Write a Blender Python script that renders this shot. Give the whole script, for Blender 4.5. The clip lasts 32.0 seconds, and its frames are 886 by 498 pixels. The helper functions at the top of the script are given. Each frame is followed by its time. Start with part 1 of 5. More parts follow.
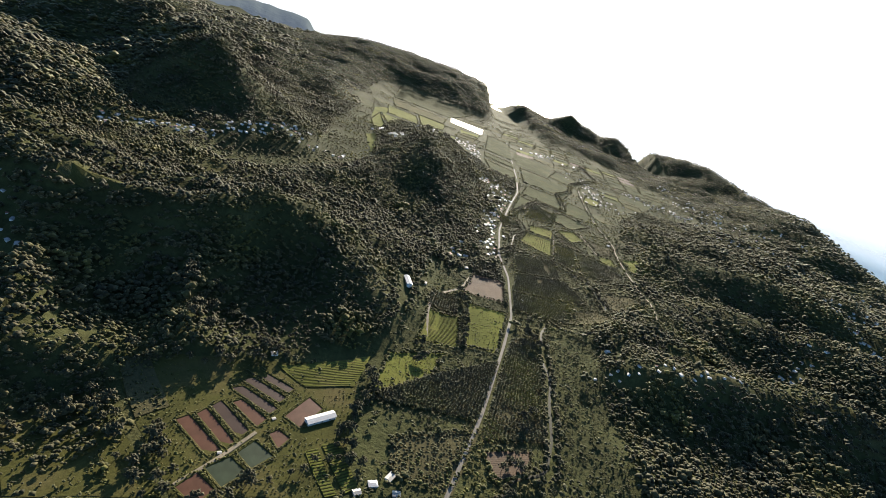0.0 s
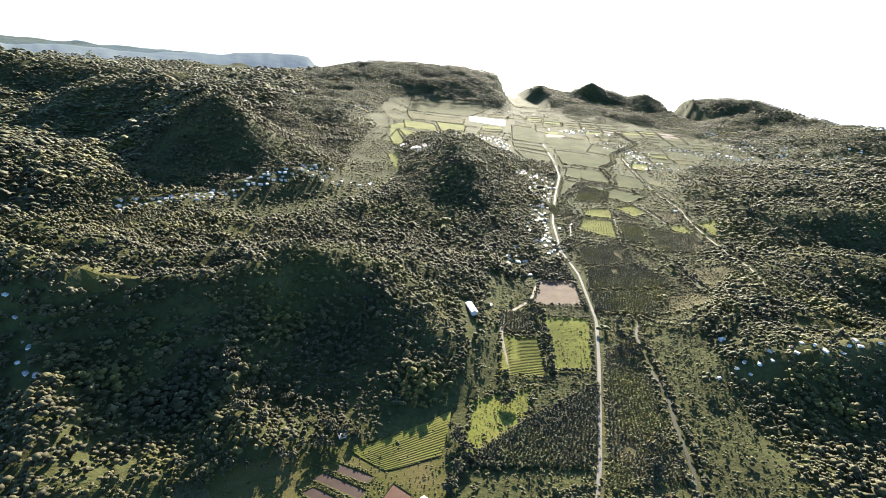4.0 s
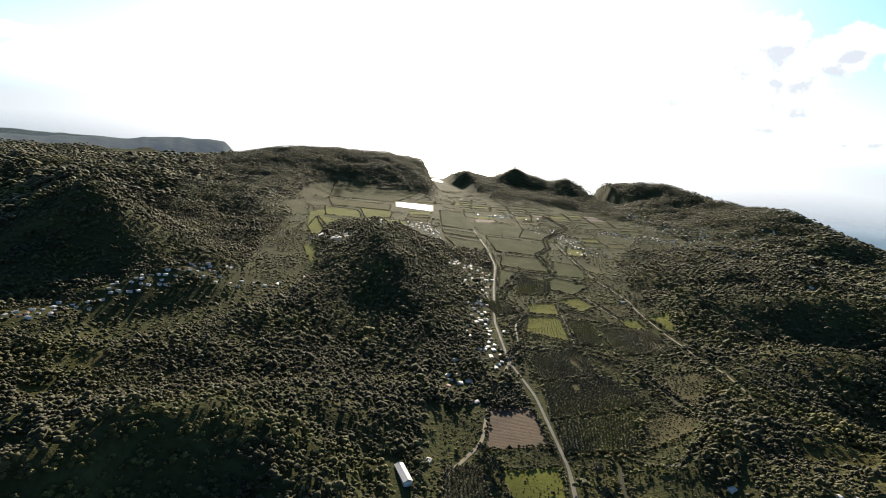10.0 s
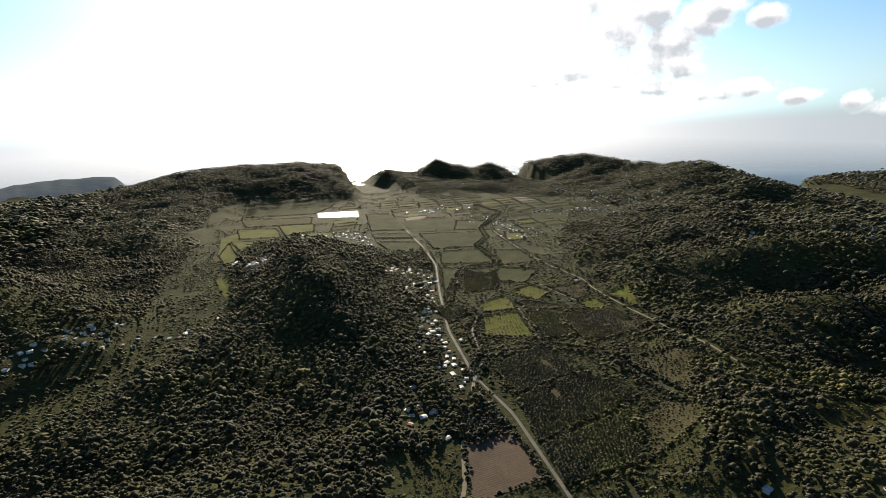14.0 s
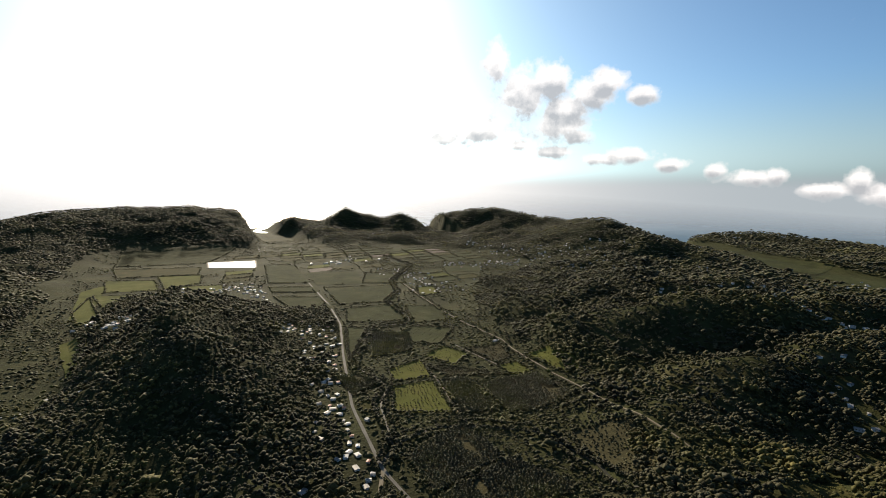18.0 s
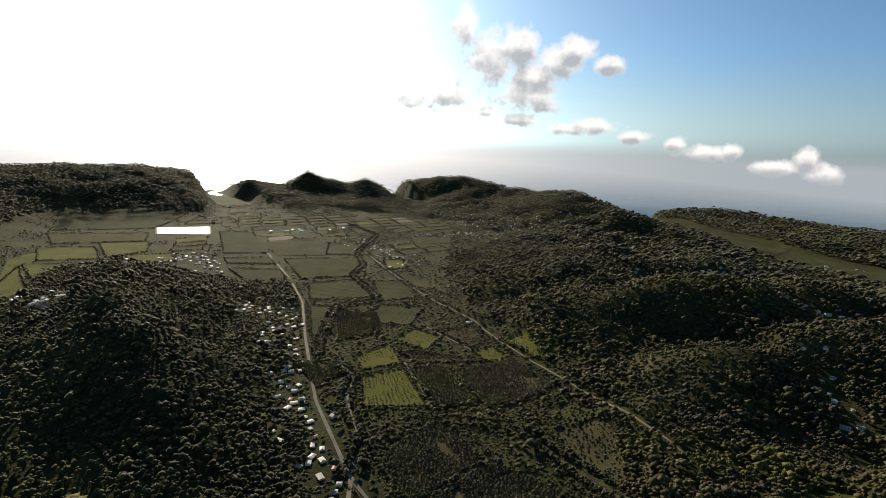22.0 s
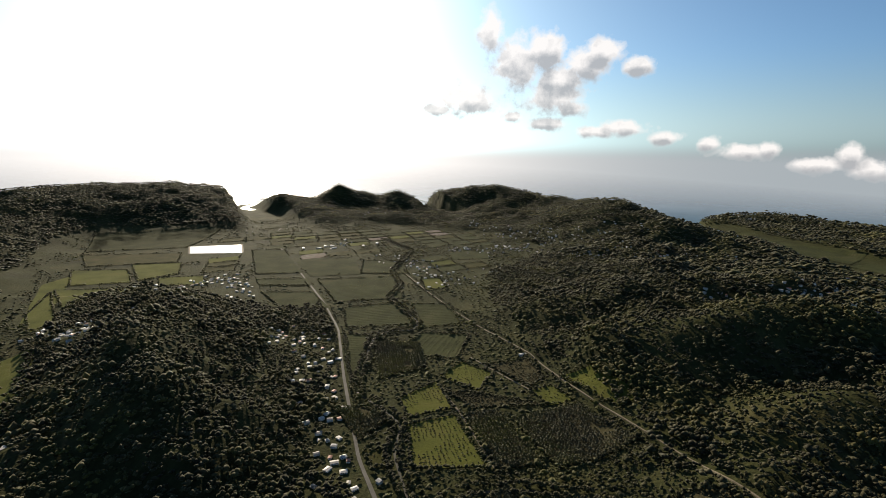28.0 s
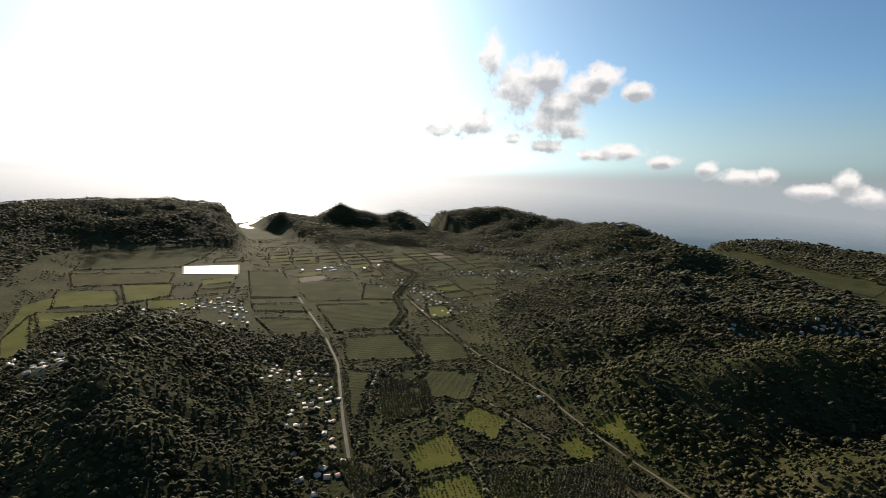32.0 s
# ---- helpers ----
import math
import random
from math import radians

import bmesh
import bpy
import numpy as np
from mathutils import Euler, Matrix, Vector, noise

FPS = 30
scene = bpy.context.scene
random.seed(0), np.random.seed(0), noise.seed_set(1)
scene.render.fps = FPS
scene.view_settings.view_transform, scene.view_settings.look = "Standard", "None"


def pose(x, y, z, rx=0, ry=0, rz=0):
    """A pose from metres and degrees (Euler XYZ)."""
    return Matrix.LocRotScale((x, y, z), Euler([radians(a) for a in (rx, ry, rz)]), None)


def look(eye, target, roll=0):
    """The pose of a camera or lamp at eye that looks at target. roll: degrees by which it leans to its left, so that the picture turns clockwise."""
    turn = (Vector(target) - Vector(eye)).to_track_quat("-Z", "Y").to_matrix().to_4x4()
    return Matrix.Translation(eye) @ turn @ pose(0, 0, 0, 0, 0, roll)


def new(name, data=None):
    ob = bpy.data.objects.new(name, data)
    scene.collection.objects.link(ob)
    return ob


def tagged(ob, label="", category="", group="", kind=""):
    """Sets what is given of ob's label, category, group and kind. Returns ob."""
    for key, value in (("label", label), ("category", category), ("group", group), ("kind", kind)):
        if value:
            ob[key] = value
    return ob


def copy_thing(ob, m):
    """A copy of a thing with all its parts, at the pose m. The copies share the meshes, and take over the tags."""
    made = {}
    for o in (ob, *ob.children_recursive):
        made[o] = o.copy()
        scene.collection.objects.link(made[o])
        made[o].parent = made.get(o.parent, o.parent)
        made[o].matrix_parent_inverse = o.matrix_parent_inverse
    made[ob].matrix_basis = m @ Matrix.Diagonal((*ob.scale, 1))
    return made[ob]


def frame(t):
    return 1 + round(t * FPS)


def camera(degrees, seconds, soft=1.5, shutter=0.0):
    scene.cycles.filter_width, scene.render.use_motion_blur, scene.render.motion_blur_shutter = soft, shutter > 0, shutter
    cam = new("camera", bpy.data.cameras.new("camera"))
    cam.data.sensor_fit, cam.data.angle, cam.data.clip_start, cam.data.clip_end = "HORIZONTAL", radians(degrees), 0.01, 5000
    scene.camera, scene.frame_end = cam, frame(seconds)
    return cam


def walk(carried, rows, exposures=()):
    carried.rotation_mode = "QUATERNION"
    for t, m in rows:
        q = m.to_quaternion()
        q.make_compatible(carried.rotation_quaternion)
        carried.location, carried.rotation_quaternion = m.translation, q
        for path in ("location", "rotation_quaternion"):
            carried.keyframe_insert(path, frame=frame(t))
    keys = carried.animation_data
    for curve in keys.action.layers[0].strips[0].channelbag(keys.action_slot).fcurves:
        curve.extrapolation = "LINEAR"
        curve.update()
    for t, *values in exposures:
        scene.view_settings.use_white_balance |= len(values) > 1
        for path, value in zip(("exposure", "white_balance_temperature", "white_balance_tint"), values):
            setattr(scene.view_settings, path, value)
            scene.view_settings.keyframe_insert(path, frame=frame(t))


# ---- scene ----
cam = camera(84.4, 32.0, 0.65)
PATH = [
    (0, (0.00, 0.00, 322.54), (9.72, 91.68, 283.80), 20.52),
    (0.5, (-0.70, 10.42, 320.18), (7.54, 101.86, 280.55), 21.48),
    (1, (-1.37, 20.46, 318.07), (4.68, 111.97, 278.23), 23.05),
    (1.5, (-2.21, 30.97, 316.37), (-0.37, 121.54, 274.02), 18.35),
    (2, (-3.43, 40.52, 314.90), (-2.97, 130.73, 271.75), 13.50),
    (2.5, (-4.91, 49.58, 313.49), (-5.10, 140.12, 271.04), 11.64),
    (3, (-6.44, 58.29, 311.89), (-7.41, 149.45, 270.79), 9.47),
    (3.5, (-8.05, 67.21, 310.26), (-8.88, 158.63, 269.74), 6.93),
    (4, (-9.39, 76.72, 308.72), (-8.81, 168.31, 268.58), 5.26),
    (4.5, (-10.18, 87.01, 307.46), (-6.02, 180.11, 271.19), 10.91),
    (6.5, (-9.74, 137.26, 306.54), (-5.24, 232.26, 275.62), 5.51),
    (7, (-9.26, 149.02, 305.77), (-3.85, 244.12, 275.32), 8.26),
    (7.5, (-8.64, 160.91, 305.40), (-3.31, 256.09, 275.18), 4.66),
    (8, (-7.29, 171.88, 303.57), (-1.68, 267.15, 273.71), -0.09),
    (8.5, (-5.15, 183.29, 300.80), (1.85, 278.93, 272.44), -3.17),
    (9, (-3.03, 194.81, 297.82), (8.21, 290.86, 272.35), -1.09),
    (9.5, (-1.81, 205.59, 296.24), (13.04, 301.79, 273.33), 4.95),
    (10, (-1.80, 215.62, 296.45), (11.72, 311.92, 273.12), 5.77),
    (10.5, (-2.48, 225.53, 296.92), (9.61, 321.67, 272.18), 4.12),
    (11, (-2.80, 236.24, 296.47), (9.65, 331.92, 270.18), -1.37),
    (11.5, (-2.12, 248.38, 295.52), (14.90, 342.96, 267.84), -3.27),
    (12, (-0.31, 261.02, 294.19), (19.54, 355.13, 266.82), -4.70),
    (12.5, (2.63, 273.35, 291.84), (24.06, 367.39, 265.45), -3.03),
    (13, (5.87, 284.98, 288.43), (31.71, 378.22, 263.17), 0.14),
    (13.5, (9.21, 296.86, 285.53), (34.03, 390.77, 261.75), -0.96),
    (15.5, (25.78, 347.10, 275.60), (60.62, 438.00, 252.73), -6.11),
    (16, (29.93, 357.71, 273.82), (71.03, 446.66, 253.84), -2.69),
    (16.5, (33.34, 366.20, 272.67), (74.51, 455.97, 256.97), 0.27),
    (17, (36.18, 374.02, 272.50), (78.05, 463.78, 258.71), 0.19),
    (17.5, (38.84, 381.48, 272.80), (83.35, 469.71, 257.53), -4.06),
    (18, (40.62, 388.22, 273.35), (85.18, 476.72, 259.88), 0.44),
    (18.5, (41.86, 394.77, 274.60), (85.47, 483.65, 260.52), 1.87),
    (19, (42.72, 401.34, 276.00), (85.32, 490.57, 261.00), 3.46),
    (19.5, (43.73, 407.89, 276.89), (86.28, 496.81, 260.09), 0.33),
    (20, (45.34, 414.56, 277.58), (87.98, 503.44, 260.77), -0.12),
    (20.5, (47.80, 422.50, 279.28), (92.59, 510.13, 261.59), -1.69),
    (21, (50.31, 430.31, 280.53), (96.07, 516.95, 260.51), -2.73),
    (21.5, (52.46, 437.42, 280.86), (99.91, 523.18, 261.02), 0.34),
    (22, (54.13, 444.18, 281.12), (104.79, 527.99, 260.92), 2.52),
    (22.5, (55.78, 449.83, 281.10), (104.37, 534.67, 260.10), 0.38),
    (23, (57.21, 454.74, 281.03), (106.21, 539.65, 261.28), 2.77),
    (23.5, (58.55, 460.04, 281.97), (108.45, 544.59, 262.93), 5.31),
    (24, (60.18, 466.37, 283.91), (106.88, 552.33, 263.20), 1.16),
    (24.5, (61.96, 472.42, 284.75), (109.18, 557.77, 262.72), -0.73),
    (25, (63.41, 478.05, 284.78), (112.65, 562.55, 263.90), -0.06),
    (25.5, (64.67, 483.66, 284.90), (112.57, 569.34, 265.85), 1.06),
    (26, (65.72, 490.52, 285.64), (114.54, 575.66, 266.48), 2.70),
    (26.5, (66.37, 497.87, 286.43), (112.26, 584.63, 267.25), 0.71),
    (28.5, (67.90, 529.18, 290.87), (113.24, 616.30, 272.03), 1.10),
    (29, (68.72, 536.58, 291.27), (114.82, 623.58, 273.77), 2.35),
    (29.5, (69.91, 544.37, 292.07), (114.76, 631.88, 273.93), -0.17),
    (30, (71.32, 551.34, 291.88), (117.34, 638.15, 273.28), 0.82),
    (30.5, (72.98, 557.95, 291.46), (116.87, 646.08, 273.93), 0.37),
    (31, (75.17, 564.64, 291.20), (121.86, 651.43, 274.25), 0.14),
    (31.5, (77.30, 571.83, 291.57), (123.22, 659.21, 275.59), 3.60),
    (32, (79.24, 579.54, 292.38), (125.30, 667.02, 277.30), 1.87),
]
walk(cam, [(t, look(eye, target, roll)) for t, eye, target, roll in PATH], exposures=[(0.0, 1.75, 6250, 13), (2.0, 2.62, 6150, 13), (4.5, 2.7, 6150, 13), (7.0, 1.95, 6400, 13), (9.0, 1.4, 6500, 13), (13.0, 1.0, 6600, 13), (16.0, 0.72, 6700, 13), (32.0, 0.45, 6700, 13)])
# ---------------------------------------------------------------- world, sun
SUN_AZ, SUN_EL = 8.0, 21.5            # degrees: azimuth from +y towards +x, elevation
world = bpy.data.worlds.new("world")
scene.world = world
world.use_nodes = True
wn, wl = world.node_tree.nodes, world.node_tree.links
wn.clear()
sky = wn.new("ShaderNodeTexSky")
sky.sky_type, sky.sun_disc = "NISHITA", False
sky.sun_elevation, sky.sun_rotation = radians(SUN_EL), radians(SUN_AZ)
sky.altitude, sky.air_density, sky.dust_density, sky.ozone_density = 200, 0.7, 1.6, 3.0
# clouds: uneven white banks low over the sea, each round its own direction (azimuth, elevation, half-width, half-height)
CLOUDS = [(35.6, 9.6, 3.6, 3.4), (39.6, 6.4, 4.0, 2.2), (43.2, 9.6, 3.4, 1.9), (47.5, 3.0, 3.0, 1.0), (32.6, 12.8, 1.6, 2.8), (35.2, 10.0, 2.4, 2.6), (38.4, 11.0, 2.5, 2.3), (40.5, 8.2, 3.2, 1.8), (44.6, 10.6, 2.3, 1.7), (48.0, 9.2, 1.8, 1.1), (30.0, 5.9, 4.4, 2.1), (27.0, 4.9, 2.2, 0.9), (35.4, 4.2, 1.4, 0.7), (39.3, 3.5, 2.3, 0.8), (41.5, 5.2, 2.2, 1.0), (44.4, 2.6, 2.5, 0.7), (51.2, 2.0, 1.9, 0.8), (55.6, 1.4, 1.2, 0.8), (58.6, 0.7, 3.0, 0.9), (60.6, 0.9, 1.1, 0.9), (64.6, -0.5, 2.3, 0.8), (66.9, 0.5, 1.0, 1.5), (68.2, -0.8, 1.7, 1.0), (-33.0, 4.5, 4.0, 0.9)]
wtc = wn.new("ShaderNodeTexCoord")
wsep = wn.new("ShaderNodeSeparateXYZ")
wl.new(wtc.outputs["Generated"], wsep.inputs[0])


def wmath(op, a, b=None):
    n = wn.new("ShaderNodeMath")
    n.operation = op
    for k, v in enumerate((a, b)):
        if isinstance(v, (int, float)):
            n.inputs[k].default_value = v
        elif v is not None:
            wl.new(v, n.inputs[k])
    return n.outputs[0]


w_az = wmath("MULTIPLY", wmath("ARCTAN2", wsep.outputs[0], wsep.outputs[1]), 180 / math.pi)
w_el = wmath("MULTIPLY", wmath("ARCSINE", wsep.outputs[2]), 180 / math.pi)
w_sum, w_under = None, None
for c_az, c_el, c_w, c_h in CLOUDS:
    qa = wmath("POWER", wmath("ABSOLUTE", wmath("DIVIDE", wmath("SUBTRACT", w_az, c_az), c_w)), 2.0)
    qe = wmath("POWER", wmath("ABSOLUTE", wmath("DIVIDE", wmath("SUBTRACT", w_el, c_el), c_h)), 2.0)
    one = wmath("POWER", 2.718, wmath("MULTIPLY", wmath("ADD", qa, qe), -1.0))
    w_sum = one if w_sum is None else wmath("MAXIMUM", w_sum, one)
    low = wmath("MULTIPLY", one, wmath("DIVIDE", wmath("SUBTRACT", c_el + 0.15 * c_h, w_el), c_h))
    w_under = low if w_under is None else wmath("MAXIMUM", w_under, low)
w_noise = wn.new("ShaderNodeTexNoise")
w_noise.inputs["Scale"].default_value, w_noise.inputs["Detail"].default_value, w_noise.inputs["Roughness"].default_value = 30.0, 9.0, 0.6
wl.new(wtc.outputs["Generated"], w_noise.inputs["Vector"])
w_cover = wn.new("ShaderNodeMapRange")
w_cover.inputs["From Min"].default_value, w_cover.inputs["From Max"].default_value = 0.76, 1.1
wl.new(wmath("ADD", wmath("MULTIPLY", w_sum, 0.84), wmath("ADD", wmath("MULTIPLY", w_noise.outputs["Fac"], 1.2), -0.1)), w_cover.inputs["Value"])
# the undersides of the clouds are greyer than their bright tops
w_thick = wn.new("ShaderNodeMapRange")
w_thick.inputs["From Min"].default_value, w_thick.inputs["From Max"].default_value = 0.1, 0.55
wl.new(wmath("ADD", w_under, wmath("MULTIPLY", wmath("SUBTRACT", w_noise.outputs["Fac"], 0.5), 1.2)), w_thick.inputs["Value"])
w_body = wn.new("ShaderNodeMix")
w_body.data_type = "RGBA"
w_body.inputs[6].default_value, w_body.inputs[7].default_value = (8.6, 8.5, 8.3, 1), (3.9, 4.1, 4.3, 1)
wl.new(w_thick.outputs[0], w_body.inputs[0])
# the sky pales towards the hazy horizon
w_grey = wn.new("ShaderNodeRGBToBW")
wl.new(sky.outputs[0], w_grey.inputs[0])
w_tint = wn.new("ShaderNodeMix")
w_tint.data_type, w_tint.blend_type = "RGBA", "MULTIPLY"
w_tint.inputs[0].default_value = 1.0
w_tint.inputs[7].default_value = (0.98, 1.0, 1.03, 1)
wl.new(w_grey.outputs[0], w_tint.inputs[6])
w_low = wn.new("ShaderNodeMapRange")
w_low.interpolation_type = "SMOOTHSTEP"
w_low.inputs["From Min"].default_value, w_low.inputs["From Max"].default_value = 11.0, 0.5
w_low.inputs["To Max"].default_value = 0.85
wl.new(w_el, w_low.inputs["Value"])
w_pale = wn.new("ShaderNodeMix")
w_pale.data_type = "RGBA"
wl.new(w_low.outputs[0], w_pale.inputs[0])
wl.new(sky.outputs[0], w_pale.inputs[6])
wl.new(w_tint.outputs[2], w_pale.inputs[7])
w_blue = wn.new("ShaderNodeMix")
w_blue.data_type, w_blue.blend_type = "RGBA", "MULTIPLY"
w_blue.inputs[0].default_value = 1.0
w_blue.inputs[7].default_value = (0.75, 1.0, 1.03, 1)
wl.new(w_pale.outputs[2], w_blue.inputs[6])
w_lit = wn.new("ShaderNodeMix")
w_lit.data_type = "RGBA"
wl.new(wmath("MULTIPLY", w_cover.outputs[0], 0.93), w_lit.inputs[0])
# haze over the far sea, brighter towards the sun
w_to = wmath("POWER", wmath("MAXIMUM", wmath("COSINE", wmath("MULTIPLY", wmath("SUBTRACT", w_az, SUN_AZ), math.pi / 180)), 0.0), 8.0)
w_haze = wn.new("ShaderNodeMix")
w_haze.data_type = "RGBA"
w_haze.inputs[6].default_value, w_haze.inputs[7].default_value = (3.3, 3.8, 4.1, 1), (12.0, 11.6, 11.0, 1)
wl.new(w_to, w_haze.inputs[0])
w_down = wn.new("ShaderNodeMapRange")
w_down.interpolation_type = "SMOOTHSTEP"
w_down.inputs["From Min"].default_value, w_down.inputs["From Max"].default_value = 1.6, -0.6
wl.new(w_el, w_down.inputs["Value"])
w_sea = wn.new("ShaderNodeMix")
w_sea.data_type = "RGBA"
wl.new(w_down.outputs[0], w_sea.inputs[0])
wl.new(w_blue.outputs[2], w_sea.inputs[6])
wl.new(w_haze.outputs[2], w_sea.inputs[7])
wl.new(w_sea.outputs[2], w_lit.inputs[6])
wl.new(w_body.outputs[2], w_lit.inputs[7])
back = wn.new("ShaderNodeBackground")
back.inputs["Strength"].default_value = 0.085
wout = wn.new("ShaderNodeOutputWorld")
wl.new(w_lit.outputs[2], back.inputs[0])
wl.new(back.outputs[0], wout.inputs[0])
sun = new("sun", bpy.data.lights.new("sun", "SUN"))
sun.data.energy, sun.data.angle, sun.data.color = 5.0, radians(0.6), (1.0, 0.88, 0.68)
sun_from = Vector((math.sin(radians(SUN_AZ)) * math.cos(radians(SUN_EL)), math.cos(radians(SUN_AZ)) * math.cos(radians(SUN_EL)), math.sin(radians(SUN_EL))))
sun.matrix_world = look(sun_from * 1000, (0, 0, 0))

# ---------------------------------------------------------------- materials
def material(name, build):
    m = bpy.data.materials.new(name)
    m.use_nodes = True
    nodes, links = m.node_tree.nodes, m.node_tree.links
    bsdf = nodes["Principled BSDF"]
    build(nodes, links, bsdf)
    return m


def ramp_of(nodes, links, source, stops):
    ramp = nodes.new("ShaderNodeValToRGB")
    while len(ramp.color_ramp.elements) < len(stops):
        ramp.color_ramp.elements.new(0.5)
    for e, (p, c) in zip(ramp.color_ramp.elements, stops):
        e.position, e.color = p, (*c, 1)
    links.new(source, ramp.inputs[0])
    return ramp.outputs[0]


def noise_of(nodes, links, scale, detail=4.0, rough=0.55, coords="Object"):
    tc = nodes.new("ShaderNodeTexCoord")
    n = nodes.new("ShaderNodeTexNoise")
    n.inputs["Scale"].default_value, n.inputs["Detail"].default_value, n.inputs["Roughness"].default_value = scale, detail, rough
    links.new(tc.outputs[coords], n.inputs["Vector"])
    return n.outputs["Fac"]


def mixed(nodes, links, fac, a, b, blend="MIX"):
    mx = nodes.new("ShaderNodeMix")
    mx.data_type, mx.blend_type = "RGBA", blend
    for k, v in ((0, fac), (6, a), (7, b)):
        if isinstance(v, (int, float)):
            mx.inputs[k].default_value = v
        elif isinstance(v, tuple):
            mx.inputs[k].default_value = (*v, 1)
        else:
            links.new(v, mx.inputs[k])
    return mx.outputs[2]


def bumped(nodes, links, bsdf, height, strength, distance):
    b = nodes.new("ShaderNodeBump")
    b.inputs["Strength"].default_value, b.inputs["Distance"].default_value = strength, distance
    links.new(height, b.inputs["Height"])
    links.new(b.outputs[0], bsdf.inputs["Normal"])


def two_scale(name, stops_big, stops_small, big, small, rough=0.8, bump=0.4, dist=0.3, spec=0.3, island=0.0, sheen=0.0):
    """A surface with colour variation at two scales and fine relief."""
    def build(nodes, links, bsdf):
        a = ramp_of(nodes, links, noise_of(nodes, links, big, 5), stops_big)
        sfac = noise_of(nodes, links, small, 4, 0.65)
        b = ramp_of(nodes, links, sfac, stops_small)
        c = mixed(nodes, links, 0.75, a, b, "MULTIPLY")
        if island:
            geo = nodes.new("ShaderNodeNewGeometry")
            v = ramp_of(nodes, links, geo.outputs["Random Per Island"], [(0.0, (1 - island,) * 3), (1.0, (1 + island, 1 + island * 0.9, 1 - island * 0.3))])
            c = mixed(nodes, links, 1.0, c, v, "MULTIPLY")
        links.new(c, bsdf.inputs["Base Color"])
        bsdf.inputs["Roughness"].default_value = rough
        bsdf.inputs["Specular IOR Level"].default_value = spec
        if sheen:
            bsdf.inputs["Sheen Weight"].default_value = sheen
            bsdf.inputs["Sheen Roughness"].default_value = 0.5
        bumped(nodes, links, bsdf, sfac, bump, dist)
    return material(name, build)


def leaf_material(name, dark, light, dry, rough=0.66, spec=0.3, trans=0.45):
    """Foliage: per-clump colour, some light through the leaf."""
    def build(nodes, links, bsdf):
        geo = nodes.new("ShaderNodeNewGeometry")
        rnd = ramp_of(nodes, links, geo.outputs["Random Per Island"], [(0.0, dark), (0.55, light), (0.93, light), (1.0, dry)])
        patch = ramp_of(nodes, links, noise_of(nodes, links, 0.012, 4), [(0.32, (0.58, 0.6, 0.7)), (0.5, (0.95, 1.0, 0.92)), (0.66, (1.55, 1.65, 0.75))])
        c = mixed(nodes, links, 0.9, rnd, patch, "MULTIPLY")
        grain = ramp_of(nodes, links, noise_of(nodes, links, 1.3, 3), [(0.3, (0.7, 0.7, 0.7)), (0.7, (1.15, 1.15, 1.1))])
        c = mixed(nodes, links, 0.8, c, grain, "MULTIPLY")
        links.new(c, bsdf.inputs["Base Color"])
        bsdf.inputs["Roughness"].default_value = rough
        bsdf.inputs["Specular IOR Level"].default_value = spec
        bsdf.inputs["Sheen Weight"].default_value = 0.14
        bsdf.inputs["Specular Tint"].default_value = (0.95, 1.0, 0.72, 1)
        bsdf.inputs["Sheen Roughness"].default_value = 0.4
        bsdf.inputs["Sheen Tint"].default_value = (0.95, 1.0, 0.6, 1)
        tl = nodes.new("ShaderNodeBsdfTranslucent")
        links.new(mixed(nodes, links, 1.0, c, (1.5, 1.45, 0.85), "MULTIPLY"), tl.inputs["Color"])
        mix = nodes.new("ShaderNodeMixShader")
        mix.inputs[0].default_value = trans
        links.new(bsdf.outputs[0], mix.inputs[1])
        links.new(tl.outputs[0], mix.inputs[2])
        links.new(mix.outputs[0], nodes["Material Output"].inputs[0])
    return material(name, build)


M_GROUND = two_scale("ground_cover", [(0.3, (0.031, 0.032, 0.014)), (0.55, (0.047, 0.05, 0.02)), (0.75, (0.078, 0.07, 0.032))], [(0.25, (0.45, 0.45, 0.45)), (0.7, (1.1, 1.1, 1.0))], 0.01, 0.22, 0.9, 0.8, 2.0, 0.03)
M_CROWN = leaf_material("tree_crown", (0.025, 0.021, 0.014), (0.064, 0.053, 0.027), (0.11, 0.085, 0.046), 0.7, 0.16, 0.22)
M_BUSH = leaf_material("bush_leaf", (0.031, 0.027, 0.015), (0.074, 0.065, 0.028), (0.118, 0.093, 0.045), 0.7, 0.16, 0.24)
M_CROP = leaf_material("banana_leaf", (0.037, 0.035, 0.023), (0.067, 0.062, 0.036), (0.11, 0.096, 0.055), 0.65, 0.14, 0.25)
M_BARK = two_scale("bark", [(0.3, (0.09, 0.07, 0.05)), (0.7, (0.16, 0.13, 0.1))], [(0.3, (0.6, 0.6, 0.6)), (0.7, (1, 1, 1))], 0.5, 6, 0.85, 0.5, 0.05)
M_GRASS = two_scale("field_grass", [(0.3, (0.032, 0.032, 0.012)), (0.5, (0.05, 0.049, 0.016)), (0.72, (0.072, 0.06, 0.027))], [(0.25, (0.6, 0.6, 0.55)), (0.7, (1.15, 1.15, 1.05))], 0.03, 0.6, 0.95, 0.6, 0.6, 0.03)
